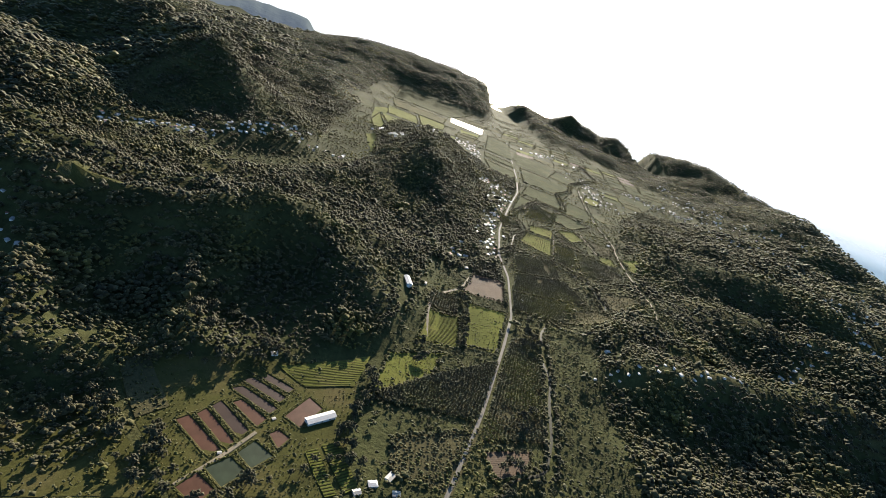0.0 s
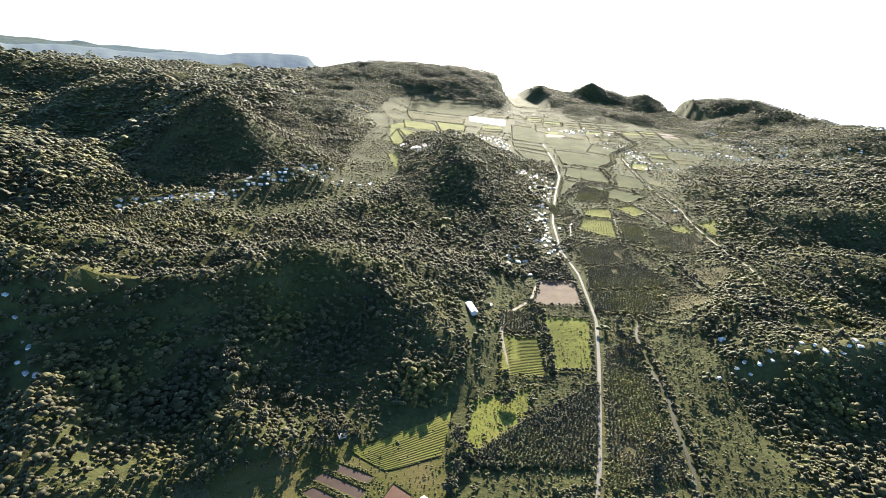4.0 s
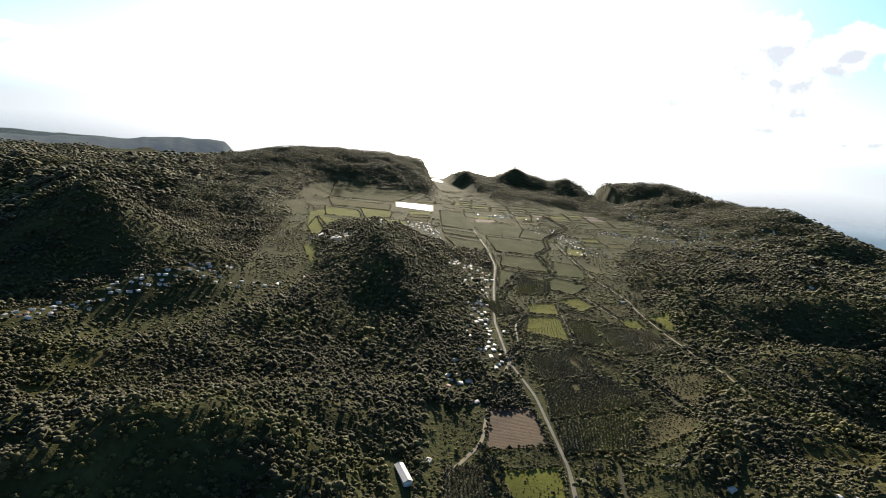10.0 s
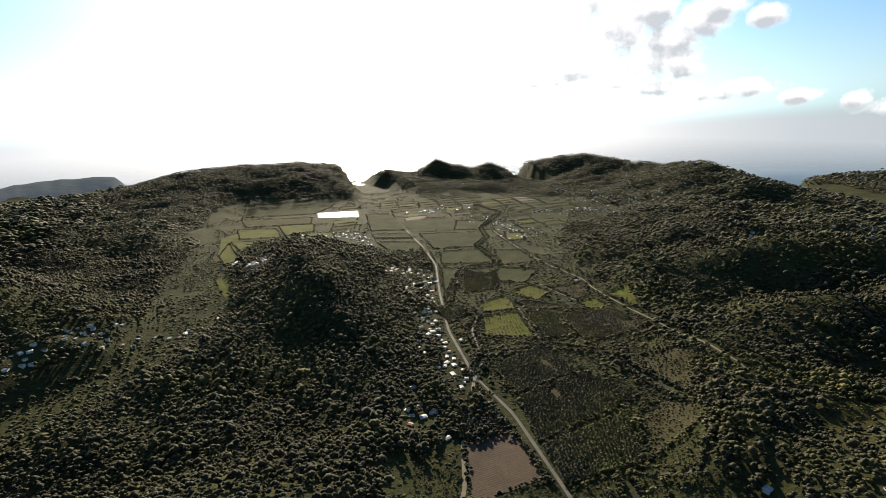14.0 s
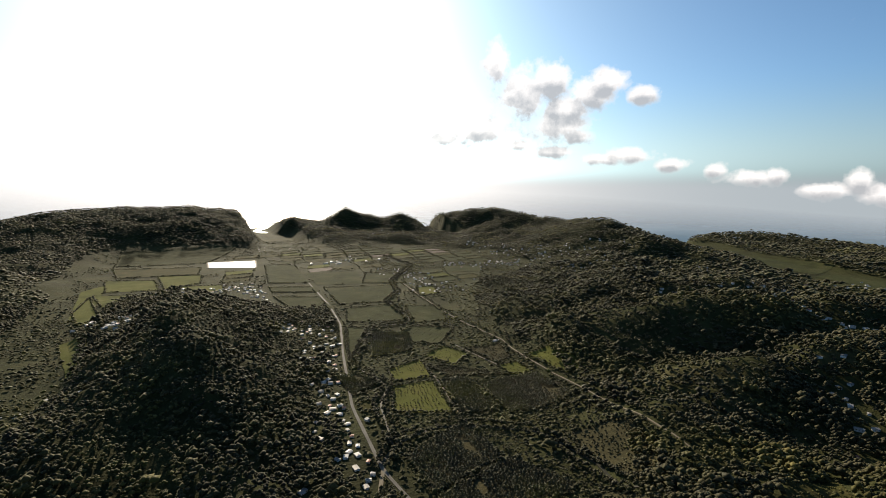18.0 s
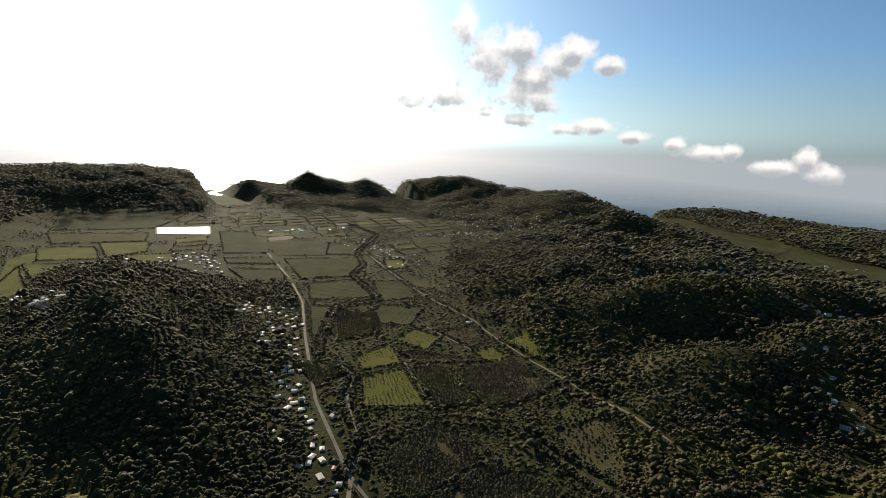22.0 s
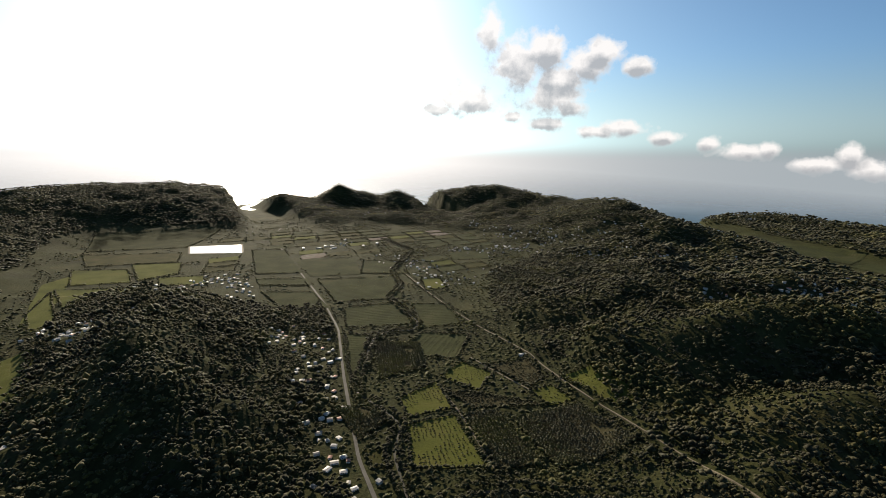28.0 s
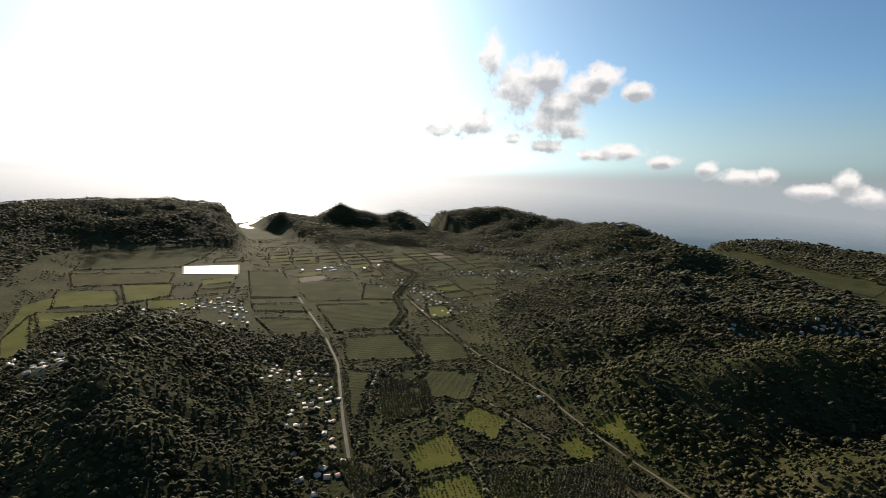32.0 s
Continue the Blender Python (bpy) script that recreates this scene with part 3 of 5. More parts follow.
RIVER_2 = [(201, 812), (217, 904), (244, 947), (241, 982), (225, 1029), (240, 1073), (259, 1104), (279, 1150), (307, 1197), (343, 1212), (370, 1196), (392, 1225), (404, 1387), (461, 1466), (492, 1590), (643, 1814), (640, 2050)]
ribbon("river", RIVER, 3.2, M_RIVER, 0.12, "narrow winding river between trees", "river", wander=6)
ribbon("river", RIVER_2[:5], 2.2, M_RIVER, 0.2, "narrow dark river between trees", "river", wander=2)
ribbon("river", RIVER_2[4:10], 3.8, M_MUD, 0.2, "shallow muddy river bed winding between fields", "river")
ribbon("river", RIVER_2[9:], 3.2, M_RIVER, 0.2, "narrow river winding between the far fields", "river", wander=2)
ribbon("river", [(352, 3110), (322, 3200), (345, 3300), (420, 3390), (520, 3480), (600, 3600)], 36.0, M_MIRROR, 0.3, "bright river mouth winding into the bay", "river")
DIAGONAL = [(411, 644), (434, 750), (447, 850), (454, 930), (471, 1030), (474, 1146), (478, 1246), (492, 1400), (518, 1600)]
ribbon("track", DIAGONAL, 1.7, M_DIRT, 0.3, "thin pale track between plantations and woods", "track")
ribbon("track", [(318, 1000), (311, 937), (290, 836)], 2.0, M_DIRT, 0.3, "thin earth path between two plantations", "path")
ribbon("track", [(398, 1064), (404, 1010), (415, 930), (438, 840)], 2.0, M_DIRT, 0.3, "thin earth path between plots", "path")
ribbon("track", [(-84, 215), (-67, 243), (-51, 276)], 2.6, M_DIRT, 0.75, "narrow earth path between the fish ponds", "path")

# ---------------------------------------------------------------- fields
FIELDS = []


def field(corners, mat, label, category="field", lift=0.22, rows=None):
    """A field laid on the valley floor: corners run round it."""
    c = np.array(corners, float)
    n = max(3, int(np.hypot(*(c[1] - c[0])) / 10)), max(3, int(np.hypot(*(c[3] - c[0])) / 10))
    u, w = np.meshgrid(np.linspace(0, 1, n[0] + 1), np.linspace(0, 1, n[1] + 1))
    q = (c[0] * ((1 - u) * (1 - w))[..., None] + c[1] * (u * (1 - w))[..., None] + c[2] * (u * w)[..., None] + c[3] * ((1 - u) * w)[..., None])
    jit = 1.2 * np.stack([value_noise(q[..., 0], q[..., 1], 18, 71), value_noise(q[..., 0], q[..., 1], 18, 72)], -1)
    q = q + jit
    z = height(q[..., 0], q[..., 1]) + lift
    k = np.arange(z.size).reshape(z.shape)
    f = np.stack([k[:-1, :-1], k[:-1, 1:], k[1:, 1:], k[1:, :-1]], -1).reshape(-1, 4)
    ob = new("field", mesh_of("field", np.stack([q[..., 0], q[..., 1], z], -1).reshape(-1, 3), f, mat))
    tagged(ob, label, category, kind="structure")
    FIELDS.append((c, ob))
    return ob

POND_QUADS = [
    [(-108, 263), (-102, 270), (-70, 249), (-76, 242)], [(-98, 273), (-94, 280), (-64, 258), (-68, 252)], [(-92, 284), (-88, 291), (-59, 271), (-63, 263)],
    [(-80, 293), (-75, 298), (-51, 286), (-55, 277)], [(-87, 307), (-80, 312), (-47, 299), (-51, 292)], [(-86, 320), (-81, 326), (-45, 313), (-48, 306)],
    [(-84, 332), (-79, 337), (-42, 325), (-45, 319)], [(-39, 294), (-27, 320), (-14, 312), (-25, 287)], [(-44, 273), (-39, 279), (-29, 274), (-34, 263)],
    [(-72, 232), (-61, 245), (-47, 237), (-57, 222)], [(-58, 250), (-51, 263), (-35, 255), (-45, 241)], [(-82, 214), (-75, 227), (-60, 219), (-67, 206)],
]
POND_LOOK = [0, 0, 1, 0, 1, 1, 1, 0, 0, 2, 2, 0]
PLOTS = [
    ('GRASS', [(-173, 295), (5, 386), (18, 237), (-82, 207)], 'mown green grass round the fish ponds'),
    ('ROUGH', [(-200, 228), (-134, 243), (-86, 206), (-162, 183)], 'bright green rough pasture with scattered bushes'),
    ('PASTURE', [(30, 412), (90, 441), (74, 395), (19, 343)], 'bright green grass field'),
    ('PLOT', [(19, 340), (77, 394), (153, 456), (125, 352)], 'grey-green banana plantation'),
    ('CROP', [(46, 303), (126, 342), (100, 263), (51, 268)], 'mixed green and brown vegetable plot'),
    ('SOIL', [(126, 316), (174, 332), (164, 299), (134, 289)], 'bare reddish ploughed plot'),
    ('PLOT', [(173, 511), (212, 525), (190, 348), (125, 328)], 'grey-green banana plantation beside the road'),
    ('GRASSROW', [(61, 516), (104, 523), (104, 453), (57, 453)], 'green field in cut rows'),
    ('PASTURE', [(117, 568), (172, 571), (150, 471), (111, 466)], 'bright green field with small bushes'),
    ('SOIL', [(126, 663), (176, 672), (171, 602), (109, 593)], 'ploughed light-brown plot beside the road'),
    ('PLOT', [(135, 704), (166, 750), (176, 677), (125, 668)], 'green banana plot'),
    ('PLOT', [(66, 565), (102, 577), (99, 528), (59, 526)], 'grey-green banana plot'),
    ('PLOT', [(204, 788), (286, 820), (286, 747), (204, 724)], 'pale grey-green banana plantation'),
    ('PLOT', [(203, 715), (291, 740), (318, 679), (188, 645)], 'grey-green banana plantation'),
    ('PLOT', [(190, 637), (287, 657), (253, 592), (182, 592)], 'dark green banana plantation'),
    ('CROP', [(291, 651), (330, 666), (340, 613), (261, 594)], 'rough brown and green plot'),
    ('ORCHARD', [(250, 944), (305, 940), (287, 846), (226, 876)], 'yellow-green grass field with dotted bushes'),
    ('ORCHARD', [(264, 1000), (322, 1018), (309, 952), (256, 958)], 'rough green field with clumps of bushes'),
    ('PLOT', [(313, 934), (350, 924), (335, 829), (293, 840)], 'brown-green plantation in dotted rows'),
    ('PLOT', [(355, 905), (436, 896), (428, 806), (342, 818)], 'dark green plantation in dotted rows'),
    ('PASTURE', [(334, 1030), (380, 1056), (398, 1008), (355, 975)], 'bright green strip of grass'),
    ('CROP', [(404, 1036), (462, 1022), (446, 965), (418, 958)], 'red-brown plot with low bushes'),
    ('CROP', [(320, 990), (352, 970), (410, 912), (330, 942)], 'brown and green mixed plot'),
    ('PASTURE', [(412, 948), (440, 946), (438, 904), (408, 910)], 'yellow-green patch of grass'),
    ('PASTURE', [(458, 952), (492, 930), (486, 850), (458, 858)], 'yellow-green grass strip at the edge of the woods'),
    ('PLOT', [(196, 1004), (222, 1000), (236, 962), (196, 938)], 'dark plantation in the bend of the river'),
    ('DULL', [(300, 1120), (380, 1180), (440, 1140), (380, 1068)], 'dull dark field in the river bend'),
    ('CROP', [(366, 755), (416, 713), (383, 643), (349, 648)], 'green and brown plot beside the track'),
    ('GRASS', [(193, 919), (214, 915), (207, 887), (195, 893)], 'small green grass plot beside the road'),
    ('DULL', [(269, 1225), (299, 1205), (230, 1033), (221, 1038)], 'dull green field between road and river'),
    ('PLOT', [(298, 1170), (355, 1143), (329, 1063), (262, 1058)], 'grey-green plantation in the river bend'),
    ('DULL', [(305, 1358), (418, 1346), (379, 1224), (279, 1253)], 'dull green field in long strips'),
    ('DULL', [(425, 1325), (491, 1295), (451, 1190), (388, 1202)], 'green field'),
    ('DULL', [(311, 1584), (483, 1541), (426, 1370), (302, 1402)], 'dull green field in long strips'),
    ('PASTURE', [(-186, 1911), (-71, 1870), (-52, 1728), (-163, 1748)], 'bright green pasture'),
    ('PASTURE', [(-182, 1717), (-18, 1667), (-61, 1587), (-137, 1534)], 'bright green pasture'),
    ('PASTURE', [(-190, 1550), (-185, 1702), (-128, 1439), (-160, 1430)], 'bright green pasture at the foot of the hill'),
    ('PASTURE', [(-4, 1749), (86, 1731), (91, 1642), (2, 1672)], 'bright green field beside the village'),
    ('PASTURE', [(-66, 1929), (45, 1903), (37, 1775), (-41, 1738)], 'green field'),
    ('DULL', [(190, 1642), (293, 1608), (288, 1541), (189, 1587)], 'dull green field in strips'),
    ('DULL', [(185, 1535), (280, 1486), (281, 1370), (203, 1402)], 'dull dark green field beside the road'),
    ('DULL', [(469, 1741), (560, 1682), (519, 1554), (417, 1603)], 'green field with hedges'),
    ('PASTURE', [(523, 1497), (566, 1481), (541, 1404), (491, 1403)], 'bright green field near the houses'),
    ('GRASS', [(-194, 2112), (43, 2041), (33, 1920), (-163, 1944)], 'green field below the wooded ridge'),
    ('DULL', [(-198, 2386), (175, 2424), (53, 2131), (-197, 2169)], 'dull green field'),
    ('DULL', [(223, 2006), (309, 1978), (293, 1665), (196, 1700)], 'dull green field beside the road'),
    ('DULL', [(308, 1811), (457, 1773), (413, 1594), (303, 1625)], 'dull olive field'),
    ('DULL', [(730, 1739), (837, 1718), (795, 1626), (689, 1650)], 'green field below the headland'),
    ('PASTURE', [(-215, 1780), (-174, 1850), (-150, 1491), (-186, 1498)], 'bright green side-valley pasture'),
    ('PASTURE', [(-166, 1321), (-130, 1328), (-96, 1118), (-114, 1104)], 'bright green side-valley strip'),
    ('DULL', [(1690, 1440), (1830, 1440), (1850, 1570), (1740, 1580)], 'green fields in the far valley'),
    ('DULL', [(1640, 1150), (1800, 1180), (1860, 1440), (1690, 1420)], 'bright green fields in the far valley'),
    ('DULL', [(1500, 800), (1630, 810), (1700, 1130), (1600, 1140)], 'bright green fields in the far valley'),
    ('GRASSROW', [(-62, 346), (12, 396), (6, 348), (-34, 330)], 'green field in narrow rows beside the ponds'),
    ('GRASSROW', [(-15, 267), (-7, 272), (15, 238), (8, 234)], 'long raised vegetable bed'),
    ('GRASSROW', [(-5, 276), (7, 284), (29, 247), (20, 240)], 'long raised vegetable bed'),
    ('CROP', [(-169, 293), (-154, 307), (-118, 273), (-132, 256)], 'rough vegetable plot beside the ponds'),
    ('ROUGH', [(497, 729), (524, 723), (508, 711), (484, 717)], 'yellow-green glade in the woods'),
    ('ROUGH', [(395, 570), (492, 575), (451, 535), (385, 545)], 'bright green glade on the hillside'),
    ('ROUGH', [(-316, 668), (-290, 672), (-286, 650), (-312, 646)], 'small yellow-green glade in the woods'),
    ('ROUGH', [(-310, 730), (-280, 734), (-272, 706), (-304, 702)], 'small yellow-green glade in the woods'),
    ('ROUGH', [(-312, 432), (-262, 446), (-254, 426), (-304, 412)], 'yellow-green glade in the woods'),
]
# line of the hamlet, half-width, number of houses, group, seed
HAMLETS = [
    ([(160, 740), (174, 850), (178, 950)], 13, 20, "houses along the valley road", 1),
    ([(100, 690), (115, 760), (140, 850), (160, 950)], 22, 16, "houses along the valley road", 2),
    ([(170, 1000), (195, 1120), (225, 1240)], 26, 20, "houses along the valley road", 3),
    ([(175, 1205), (205, 1270)], 32, 16, "houses along the valley road", 4),
    ([(5, 1530), (90, 1500), (150, 1480)], 32, 28, "village at the end of the wooded hill", 5),
    ([(110, 1620), (150, 1660), (165, 1580)], 24, 14, "village at the end of the wooded hill", 6),
    ([(-130, 1320), (-60, 1360), (-10, 1430)], 26, 18, "houses below the wooded hill", 7),
    ([(-500, 735), (-440, 780), (-385, 830), (-350, 895)], 14, 28, "hillside village in the side valley", 8),
    ([(-350, 895), (-310, 945), (-285, 985), (-255, 1040)], 13, 26, "hillside village in the side valley", 9),
    ([(268, 462), (310, 471), (380, 482), (460, 498)], 7, 22, "houses on the near ridge", 10),
    ([(470, 525), (527, 555), (575, 590)], 8, 6, "houses on the near ridge", 18),
    ([(520, 1700), (570, 1540), (740, 1510), (690, 1430), (480, 1460)], 36, 32, "village below the headlands", 11),
    ([(630, 1790), (790, 1790), (920, 1770)], 40, 14, "village below the headlands", 12),
    ([(970, 1950), (1190, 1820), (1270, 1650)], 45, 16, "houses on the headland slopes", 13),
    ([(830, 800), (845, 750), (835, 690), (900, 620)], 22, 18, "houses on the wooded ridge", 14),
    ([(690, 670), (640, 630), (600, 590)], 16, 11, "houses on the wooded ridge", 15),
    ([(-345, 405), (-305, 365), (-285, 340)], 9, 7, "houses on the near spur", 19),
    ([(-520, 640), (-470, 600), (-430, 545)], 14, 12, "hillside village in the side valley", 20),
    ([(640, 2500), (800, 2560)], 60, 8, "houses on the headland slopes", 16),
    ([(210, 2400), (265, 2300), (270, 2450)], 25, 8, "houses near the shore", 17),
]
SHEDS = [
    (5, 363, 1976, 80, ""), (5, 405, 1962, 20, ""), (5, 430, 1985, 70, ""), (5, 448, 1950, 10, ""), (5, 520, 2080, 60, ""), (5, 538, 1946, 75, ""), (5, 593, 1975, 65, ""),
    (5, 780, 1795, 10, ""), (5, 812, 1790, 15, ""), (5, 800, 1765, 12, ""), (5, 916, 1776, 30, ""), (5, -86, 1018, 35, "pale roofed building in the side valley"),
    (5, 462, 1032, 0, "lone pale roofed building at the edge of the woods"), (0, -71, 357, 30, "small pale house in the shadow of the hill"),
    (1, 298, 523, 15, "white-roofed house beside the woods"), (0, 200, 625, 10, "small white house beside the plantation"), (0, 53, 567, 60, "small white house beside the track"),
    (0, 29, 244, 30, "farmhouse with a galvanised roof"), (1, 39, 254, 20, "farmhouse with a white roof"), (4, 51, 264, 60, "long farm building with a galvanised roof"), (0, 57, 251, 10, "small farm hut with a galvanised roof"),
    (2, 214, 1085, 40, "small house with a red roof beside the road"),
    (0, -69, 246, 30, "tiny white pump hut on the pond bank"), (0, -46, 288, 40, "tiny white pump hut on the pond bank"),
    (5, 2239, 1783, 20, "white building on the far headland"), (5, 2270, 1775, 25, "white building on the far headland"),
]
TREE_LINES = [
    ([(-175, 300), (-100, 330), (-60, 360)], 10, 26), ([(-134, 362), (-160, 400)], 20, 26), ([(-115, 255), (-90, 210)], 6, 12), ([(6, 300), (15, 270), (40, 255)], 6, 14),
    ([(10, 380), (25, 345), (8, 312)], 4, 14), ([(104, 455), (112, 520), (104, 590), (110, 600)], 4, 18), ([(57, 450), (60, 400)], 5, 8), ([(125, 230), (170, 345), (190, 400)], 10, 20),
    ([(-200, 230), (-140, 255), (-100, 200)], 18, 22), ([(190, 480), (210, 560)], 12, 14), ([(-70, 205), (-30, 235), (10, 270)], 5, 12),
]

def in_quad(c, x, y):
    inside = np.zeros(np.shape(x), bool)
    c = np.asarray(c, float)
    for (x0, y0), (x1, y1) in zip(c, np.roll(c, -1, 0)):
        cross = ((y0 > y) != (y1 > y)) & (x < (x1 - x0) * (y - y0) / (y1 - y0 + 1e-9) + x0)
        inside ^= cross
    return inside


# ---------------------------------------------------------------- buildings
def house(w, d, h, pitch, roof_mat, wall_mat, label, category="house", hip=False, name="house", overhang=0.6, long_windows=2):
    """A small building at the origin: walls, pitched roof, door, windows with sills."""
    root = new(name)
    tagged(root, label, category)
    bm = bmesh.new()
    box(bm, -w / 2, w / 2, -d / 2, d / 2, -1.5, h)
    part("wall", bm, wall_mat, root)
    bm = bmesh.new()
    o, top = overhang, h + pitch
    a = [bm.verts.new(v) for v in ((-w / 2 - o, -d / 2 - o, h - 0.1), (w / 2 + o, -d / 2 - o, h - 0.1), (w / 2 + o, d / 2 + o, h - 0.1), (-w / 2 - o, d / 2 + o, h - 0.1))]
    inset = min(w, d) * 0.4 if hip else 0.0
    ridge = [bm.verts.new((-w / 2 - o + inset, 0, top)), bm.verts.new((w / 2 + o - inset, 0, top))]
    low = [bm.verts.new((*v.co.xy, v.co.z - 0.18)) for v in a]
    for f in ((a[0], a[1], ridge[1], ridge[0]), (a[2], a[3], ridge[0], ridge[1]), (a[1], a[2], ridge[1]), (a[3], a[0], ridge[0]), (low[3], low[2], low[1], low[0]), *[(a[i], low[i], low[(i + 1) % 4], a[(i + 1) % 4]) for i in range(4)]):
        bm.faces.new(f)
    bmesh.ops.recalc_face_normals(bm, faces=bm.faces)
    part("roof", bm, roof_mat, root)
    bm = bmesh.new()
    box(bm, -0.5, 0.5, -d / 2 - 0.05, -d / 2 + 0.02, 0, 2.05)
    part("door", bm, M_DOOR, root)
    for k in range(long_windows):
        for s in (-1, 1):
            x = w * (0.28 + 0.0 * k) * (1 if k else -1)
            bm = bmesh.new()
            y = s * d / 2
            for a, b, c, e in ((-0.7, -0.58, 0.9, 2.15), (0.58, 0.7, 0.9, 2.15), (-0.58, 0.58, 0.9, 1.02), (-0.58, 0.58, 2.03, 2.15)):
                box(bm, x + a, x + b, min(y, y + s * 0.07), max(y, y + s * 0.07), c, e)
            frame_ob = part("window", bm, M_DOOR, root)
            bm = bmesh.new()
            box(bm, x - 0.58, x + 0.58, min(y, y + s * 0.03), max(y, y + s * 0.03), 1.02, 2.03)
            part("pane", bm, M_GLASSY, frame_ob)
    return root


PROTO = [
    house(9, 7, 2.9, 0.9, M_ROOFS[0], M_WALL, "small block house with a galvanised gable roof"),
    house(11, 8, 3.0, 1.1, M_ROOFS[1], M_WALL, "small house with a white hipped roof", hip=True),
    house(8, 6.5, 2.8, 0.9, M_ROOFS[2], M_WALL, "small house with a rusty red gable roof"),
    house(10, 7.5, 5.4, 1.1, M_ROOFS[3], M_WALL, "two-storey house with a grey-blue hipped roof", hip=True),
    house(13, 8, 3.0, 0.9, M_ROOFS[0], M_WALL, "long low house with a galvanised gable roof"),
    house(24, 11, 5.0, 1.2, M_ROOFS[1], M_WALL, "large shed with a white metal roof", category="shed", name="shed"),
]
taken = []


def settle_house(k, x, y, turn, group, label="", scale=1.0):
    z = float(height(x, y))
    ob = copy_thing(PROTO[k], pose(x, y, z, 0, 0, turn))
    ob.scale = (scale,) * 3
    ob["group"] = group
    if label:
        ob["label"] = label
    taken.append((x, y))
    return ob


def hamlet(line, width, count, group, seed, kinds=(0, 1, 0, 3, 4, 0, 1, 1, 0, 4, 2), gap=8.0, turn=None):
    """Houses strewn along a line of points."""
    r = np.random.default_rng(seed)
    p = np.array(line, float)
    s = np.concatenate([[0], np.cumsum(np.hypot(*np.diff(p, axis=0).T))])
    made, tries = 0, 0
    while made < count and tries < count * 30:
        tries += 1
        t = r.uniform(0, s[-1])
        x, y = np.interp(t, s, p[:, 0]) + r.uniform(-width, width), np.interp(t, s, p[:, 1]) + r.uniform(-width, width)
        if any((x - a) ** 2 + (y - b) ** 2 < gap * gap for a, b in taken[-160:]):
            continue
        if along(ROAD, np.array([x]), np.array([y]))[0][0] < 9 or along(TRACK, np.array([x]), np.array([y]))[0][0] < 7 or height(x, y) < 3:
            continue
        settle_house(kinds[int(r.integers(0, len(kinds)))], x, y, float(r.uniform(0, 360) if turn is None else turn + r.normal(0, 12)), group, "", float(r.uniform(0.3, 0.42) if "near" in group else r.uniform(0.42, 0.62)))
        made += 1


for args in HAMLETS:
    hamlet(*args)
for k, x, y, turn, label in SHEDS:
    settle_house(k, x, y, turn, "farm buildings", label, 0.3 if "pump" in label else 0.4 if "lone" in label else 0.6)
for p in PROTO:
    for o in (*p.children_recursive, p):
        bpy.data.objects.remove(o)

# long white-roofed shed beside the ponds
s1 = house(24, 6.5, 3.2, 1.2, M_ROOFS[1], M_WALL, "long low shed with white roof beside the fish ponds", "shed", name="shed")
s1.matrix_world = pose(-12.5, 300, float(height(-12.5, 300)), 0, 0, 40)
s2 = house(20, 6.5, 3.6, 1.6, M_ROOFS[1], M_WALL, "long barn with pale metal roof below the wooded hill", "barn", name="barn")
s2.matrix_world = pose(30, 535, float(height(30, 535)), 0, 0, -72)



def far_houses(groups, seed):
    """Roofs of the distant villages, too many to count: small gabled houses joined."""
    r = np.random.default_rng(seed)
    vs, fs, ms, n = [], [], [], 0
    for line, width, count in groups:
        p = np.array(line, float)
        s = np.concatenate([[0], np.cumsum(np.hypot(*np.diff(p, axis=0).T))])
        t = r.uniform(0, s[-1], count)
        for x, y in zip(np.interp(t, s, p[:, 0]) + r.normal(0, width, count), np.interp(t, s, p[:, 1]) + r.normal(0, width, count)):
            z = float(height(x, y))
            if z < 3 or any((x - a) ** 2 + (y - b) ** 2 < 64 for a, b in taken):
                continue
            taken.append((x, y))
            w, d, h, top, turn = r.uniform(2.0, 3.6), r.uniform(1.7, 2.6), r.uniform(2.0, 2.9), r.uniform(0.15, 0.9), r.uniform(0, math.pi)
            v = np.array([(sx * w, sy * d, zz) for zz in (-1.5, h) for sy in (-1, 1) for sx in (-1, 1)] + [(sx * w * 1.08, sy * d * 1.15, h - 0.1) for sy in (-1, 1) for sx in (-1, 1)] + [(-w * 1.08, 0, h + top), (w * 1.08, 0, h + top)])
            c, q = math.cos(turn), math.sin(turn)
            vs.append(np.c_[v[:, 0] * c - v[:, 1] * q + x, v[:, 0] * q + v[:, 1] * c + y, v[:, 2] + z])
            fs += [(np.array(f) + n) for f in ((0, 1, 5, 4), (1, 3, 7, 5), (3, 2, 6, 7), (2, 0, 4, 6), (8, 9, 13, 12), (11, 10, 12, 13), (9, 11, 13, 13), (10, 8, 12, 12))]
            k = int(r.choice([1, 1, 2, 3, 4]))
            ms += [0] * 4 + [k] * 4
            n += 14
    tri, per = [], []
    for f, m in zip(fs, ms):
        tri.append(f[:3])
        per.append(m)
        if f[2] != f[3]:
            tri.append(f[[0, 2, 3]])
            per.append(m)
    ob = new("distant_houses", mesh_of("distant_houses", np.concatenate(vs), np.array(tri), [M_WALL, *M_ROOFS], per))
    tagged(ob, "many small pale-roofed houses of the distant villages", "houses", kind="stuff")


